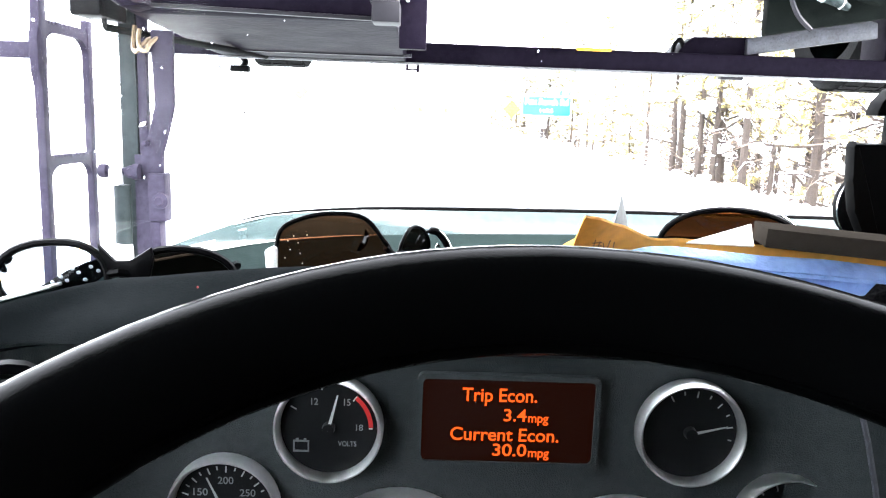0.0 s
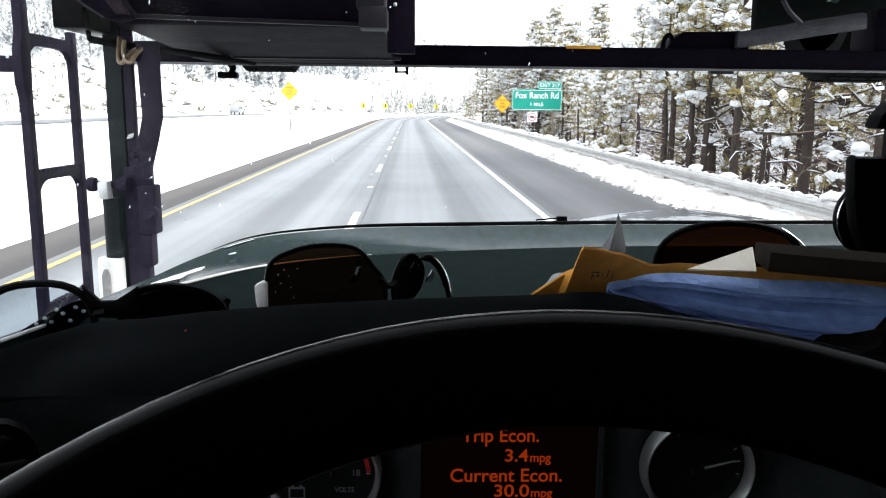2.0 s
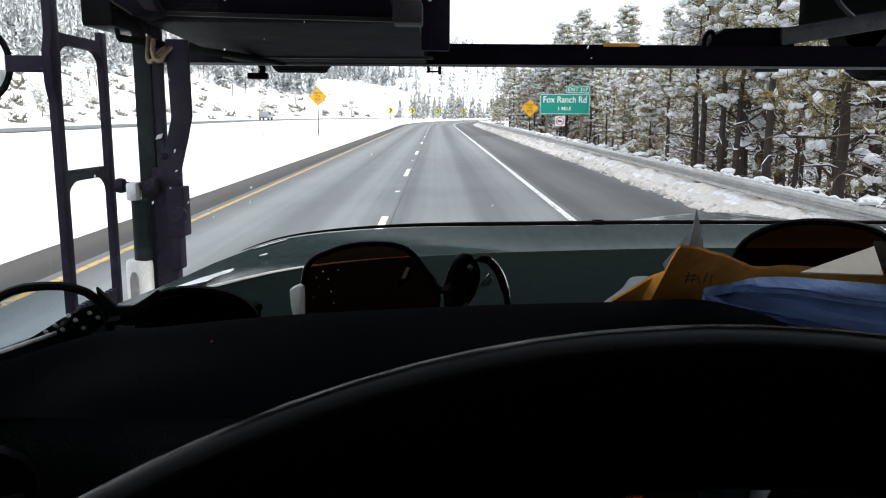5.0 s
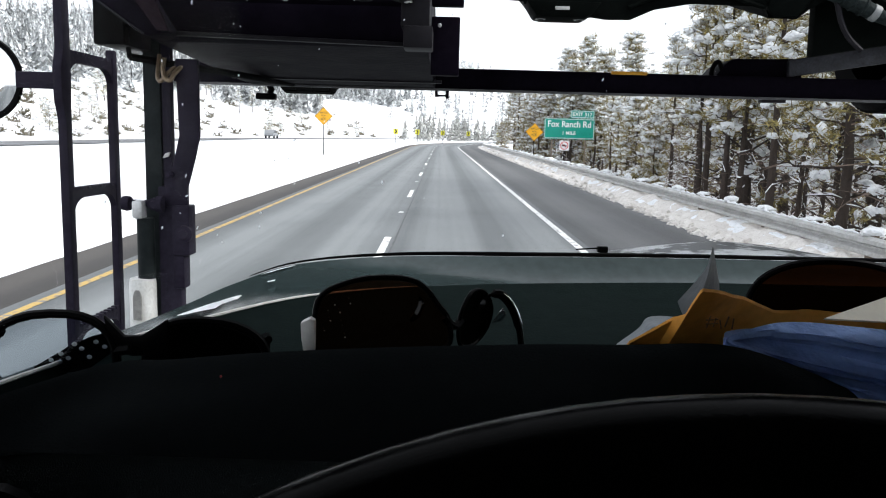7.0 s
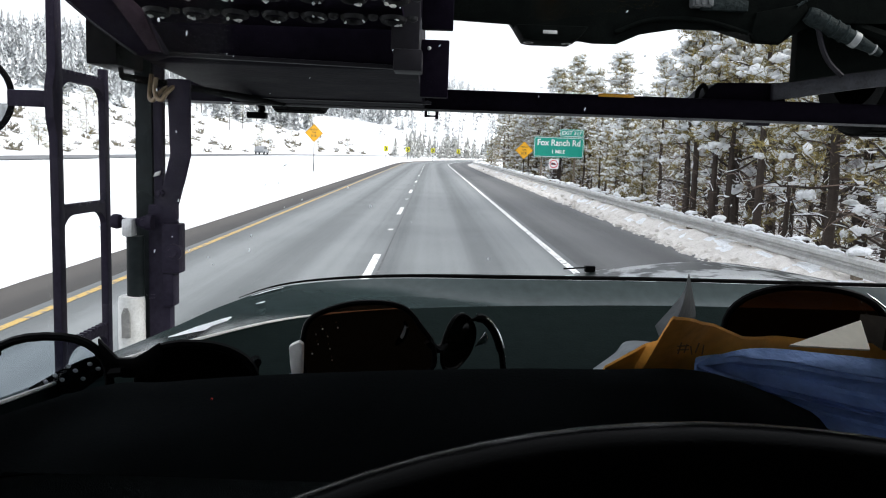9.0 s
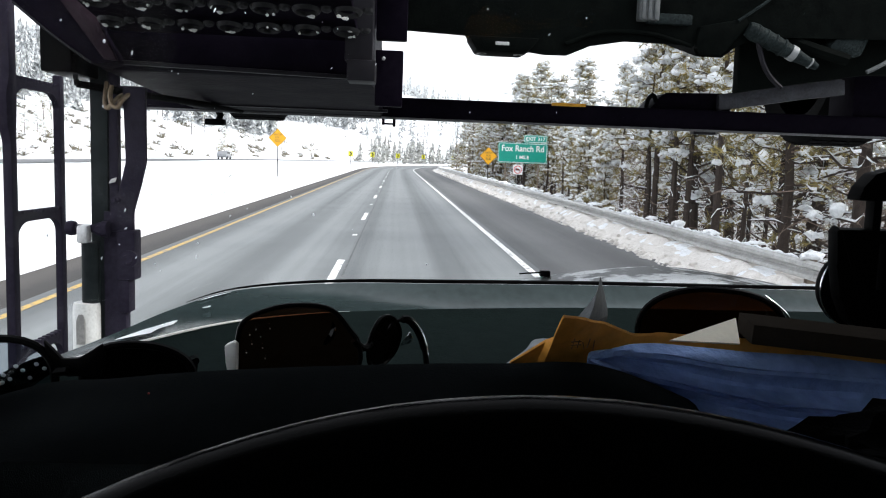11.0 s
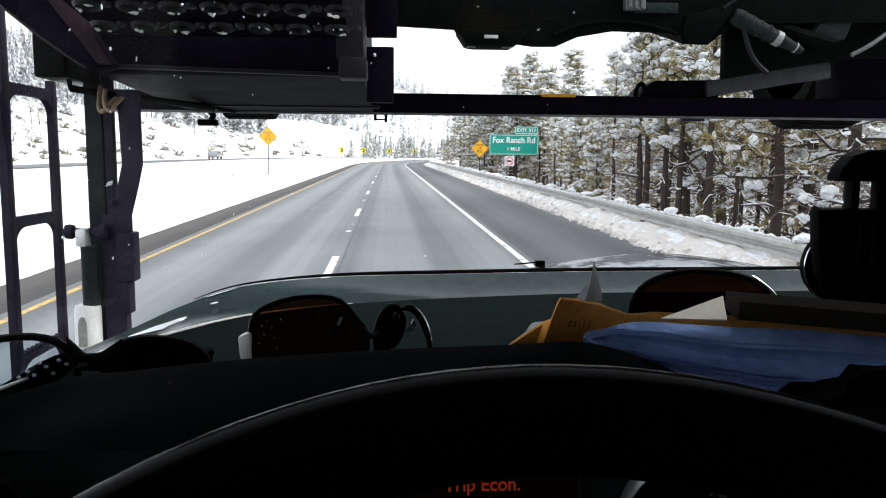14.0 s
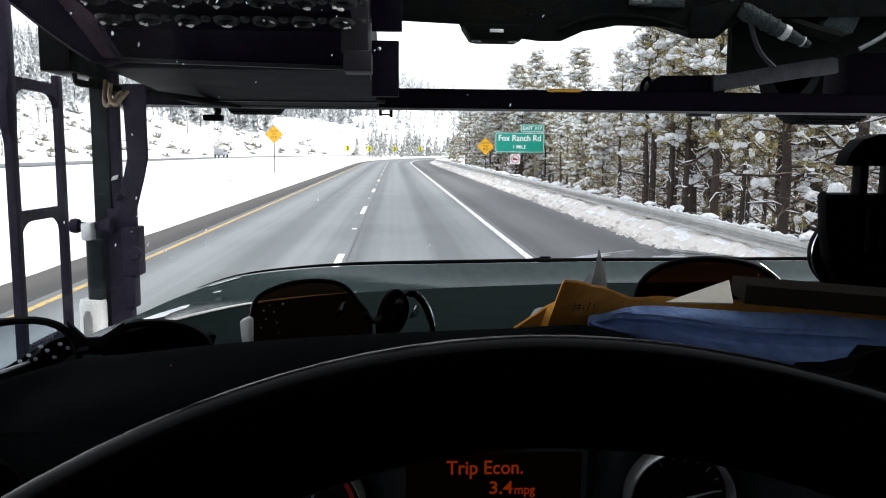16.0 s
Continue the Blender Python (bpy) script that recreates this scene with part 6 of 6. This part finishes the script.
bm = bmesh.new()
box(bm, (-0.645, 1.40, 2.277), (-0.10, 1.82, 2.297), 0.003, Matrix.Rotation(radians(-9), 4, "X"))
part("tread_plate", bm, M["rack"], rack)
bm = bmesh.new()
box(bm, (-0.075, 2.715, 2.108), (-0.066, 2.75, 2.135), 0.001)
box(bm, (-0.038, 2.715, 2.103), (-0.028, 2.75, 2.135), 0.001)
box(bm, (-0.075, 2.715, 2.108), (-0.03, 2.72, 2.114), 0.001)
part("lug", bm, M["rack"], rack)
bm = bmesh.new()
box(bm, (1.02, 2.715, 2.118), (1.10, 2.75, 2.132), 0.002)
part("lug", bm, M["rack_grey"], rack)
# right-hand wheel tray
bm = bmesh.new()
slab(bm, [(1.113, 2.205), (1.111, 2.261), (1.522, 2.34), (1.563, 2.33), (1.568, 2.278), (1.45, 2.262)], 1, 2.74, 2.80, 0.004)
part("wheel_tray", bm, M["tray_grey"], rack, "grey sloping wheel tray side")
bm = bmesh.new()
slab(bm, [(0.87, 2.20), (0.905, 2.245), (0.93, 2.262), (1.165, 2.268), (1.165, 2.20)], 1, 2.76, 2.95, 0.004)
part("tray_end", bm, M["rack"], rack)
bm = bmesh.new()
tube(bm, lerp_curve([(0.862, 2.77, 2.20), (0.865, 2.765, 2.235), (0.885, 2.765, 2.25), (0.905, 2.77, 2.20)], 16), 0.008, 8)
part("hose", bm, M["rubber"], rack)
bm = bmesh.new()
box(bm, (1.60, 2.74, 2.20), (2.6, 2.9, 2.52), 0.008)
part("tray_rail", bm, M["rack"], rack)

# the car that the rack carries, seen from below
load = thing("carried_car", (0.6, 2.9, 2.2), "dark underside and tyres of a car on the rack", "car")
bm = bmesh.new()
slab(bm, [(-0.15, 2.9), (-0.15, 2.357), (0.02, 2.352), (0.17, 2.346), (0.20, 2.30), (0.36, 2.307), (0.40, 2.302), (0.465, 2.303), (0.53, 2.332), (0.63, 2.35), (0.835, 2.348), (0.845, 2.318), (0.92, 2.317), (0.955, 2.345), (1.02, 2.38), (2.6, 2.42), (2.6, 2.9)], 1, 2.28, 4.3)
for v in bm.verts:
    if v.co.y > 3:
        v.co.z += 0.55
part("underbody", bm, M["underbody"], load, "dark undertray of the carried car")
bm = bmesh.new()
slab(bm, [(0.175, 2.335), (0.20, 2.298), (0.222, 2.294), (0.33, 2.294), (0.35, 2.305), (0.372, 2.335)], 1, 2.20, 2.3, 0.004)
br = part("tow_bracket", bm, M["underbody"], load)
for x in (0.215, 0.318):
    bm = bmesh.new()
    lathe(bm, [(0.014, 0.001), (0.009, 0.001)], Matrix.Translation((x, 2.23, 2.2925)) @ Matrix.Rotation(radians(180), 4, "X"), 16)
    part("eyelet", bm, M["gauge_mark"], br)
bm = bmesh.new()
box(bm, (0.25, 2.196, 2.312), (0.288, 2.202, 2.321), 0.001)
part("label", bm, M["gauge_mark"], br)


def tyre(x, y, z, wide=1.0):
    bm = bmesh.new()
    lathe(bm, [(0.22, -0.10), (0.30, -0.115), (0.325, -0.09), (0.33, -0.04), (0.33, 0.04), (0.325, 0.09), (0.30, 0.115), (0.22, 0.10)], Matrix.Translation((x, y, z)) @ Matrix.Rotation(radians(90), 4, "Y") @ Matrix.Diagonal((1, 1, wide, 1)), 48)
    for k in range(48):
        a = 2 * math.pi * k / 48
        c = Matrix.Translation((x, y, z)) @ Matrix.Rotation(a, 4, "X") @ Matrix.Translation((0, 0, 0.331))
        for dx in (-0.06 * wide, 0.0, 0.06 * wide):
            bmesh.ops.create_cube(bm, size=1, matrix=c @ Matrix.Translation((dx, 0, 0)) @ Matrix.Diagonal((0.05 * wide, 0.030, 0.006, 1)))
    return part("tyre", bm, M["rubber"], load, "treaded black tyre")


tyre(-0.55, 3.0, 2.455)
tyre(1.77, 3.2, 2.45, 1.35)
# passenger-side wheel well and suspension, scaled towards the camera's eye to fit its view
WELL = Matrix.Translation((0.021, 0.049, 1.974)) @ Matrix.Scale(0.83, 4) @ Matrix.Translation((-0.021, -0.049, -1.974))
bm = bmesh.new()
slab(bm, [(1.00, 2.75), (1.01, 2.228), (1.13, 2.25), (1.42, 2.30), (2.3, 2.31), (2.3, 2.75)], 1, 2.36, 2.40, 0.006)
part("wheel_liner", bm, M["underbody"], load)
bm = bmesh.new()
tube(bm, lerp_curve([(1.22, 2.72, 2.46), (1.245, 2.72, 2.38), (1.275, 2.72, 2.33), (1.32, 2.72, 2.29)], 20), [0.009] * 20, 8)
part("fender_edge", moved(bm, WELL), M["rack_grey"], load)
bm = bmesh.new()
SM = Matrix.Translation((1.189, 2.265, 2.306)) @ Matrix.Rotation(radians(-65), 4, "Y")
lathe(bm, [(0.0, -0.012), (0.009, -0.012), (0.012, 0.0), (0.015, 0.03), (0.019, 0.06), (0.023, 0.12), (0.025, 0.21), (0.02, 0.225), (0.0, 0.225)], SM, 24)
damper = part("damper", bm, M["under_haze"], load, "damper coloured teal-grey for the windscreen haze")
for za, zb, rr in ((0.062, 0.084, 0.0225), (0.008, 0.015, 0.016)):
    bm = bmesh.new()
    lathe(bm, [(rr - 0.004, za), (rr, za + 0.002), (rr, zb - 0.002), (rr - 0.004, zb)], SM, 24)
    part("white_band", bm, M["numeral"], damper, "white sleeve on the damper")
for z0 in (0.1, 0.13, 0.16, 0.19):
    bm = bmesh.new()
    lathe(bm, [(0.019, z0), (0.026, z0 + 0.006), (0.026, z0 + 0.010), (0.019, z0 + 0.016)], SM, 20)
    part("coil", bm, M["under_haze"], damper)
# gearbox end, brackets and pipes under the carried car
bm = bmesh.new()
box(bm, (0.662, 2.25, 2.408), (0.722, 2.285, 2.50), 0.006)
for k in range(3):
    box(bm, (0.668 + 0.018 * k, 2.243, 2.412), (0.678 + 0.018 * k, 2.251, 2.49), 0.002)
part("ribbed_housing", bm, M["under_metal"], load, "ribbed bare-metal housing")
bm = bmesh.new()
box(bm, (0.69, 2.262, 2.402), (0.822, 2.285, 2.432), 0.005)
part("cross_tube", bm, M["under_haze"], load)
for pts, r_, mt in (([(0.955, 2.262, 2.420), (1.0, 2.262, 2.452), (1.05, 2.262, 2.492), (1.10, 2.27, 2.56)], 0.0045, "under_haze"), ([(1.354, 2.27, 2.293), (1.41, 2.265, 2.325), (1.466, 2.27, 2.364), (1.56, 2.27, 2.43)], 0.0065, "under_metal"), ([(0.46, 2.275, 2.335), (0.56, 2.272, 2.372), (0.70, 2.272, 2.375), (0.83, 2.275, 2.345)], 0.006, "underbody")):
    bm = bmesh.new()
    tube(bm, lerp_curve(pts, 16), r_, 8)
    part("pipe", bm, M[mt], load)
# Made-up lump in place of the mottled reflection at this spot.
bm = bmesh.new()
slab(bm, [(1.301, 2.55), (1.385, 2.55), (1.419, 2.436), (1.37, 2.405), (1.344, 2.34), (1.297, 2.335), (1.243, 2.362), (1.285, 2.42)], 1, 2.285, 2.37, 0.012)
part("reflection_lump", bm, M["under_haze"], load, "teal-grey lump standing in for a windscreen reflection")
bm = bmesh.new()
slab(bm, [(0.835, 2.345), (0.85, 2.322), (0.915, 2.321), (0.99, 2.41), (0.98, 2.43), (0.845, 2.40)], 1, 2.262, 2.282, 0.005)
part("bracket", bm, M["underbody"], load)
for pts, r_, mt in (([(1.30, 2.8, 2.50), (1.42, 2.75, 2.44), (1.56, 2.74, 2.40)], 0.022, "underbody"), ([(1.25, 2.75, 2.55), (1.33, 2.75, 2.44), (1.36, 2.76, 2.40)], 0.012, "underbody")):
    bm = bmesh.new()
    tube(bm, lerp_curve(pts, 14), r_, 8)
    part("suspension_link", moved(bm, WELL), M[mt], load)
hb = thing("marker_lamp", (-0.67, 2.86, 2.10), "small black lamp box hanging under the rack", "lamp")
bm = bmesh.new()
box(bm, (-0.713, 2.845, 2.089), (-0.643, 2.885, 2.112), 0.007)
part("case", bm, M["plastic"], hb)
bm = bmesh.new()
tube(bm, [(-0.668, 2.865, 2.105), (-0.66, 2.865, 2.125), (-0.675, 2.87, 2.15)], 0.012, 8)
part("stalk", bm, M["plastic"], hb)
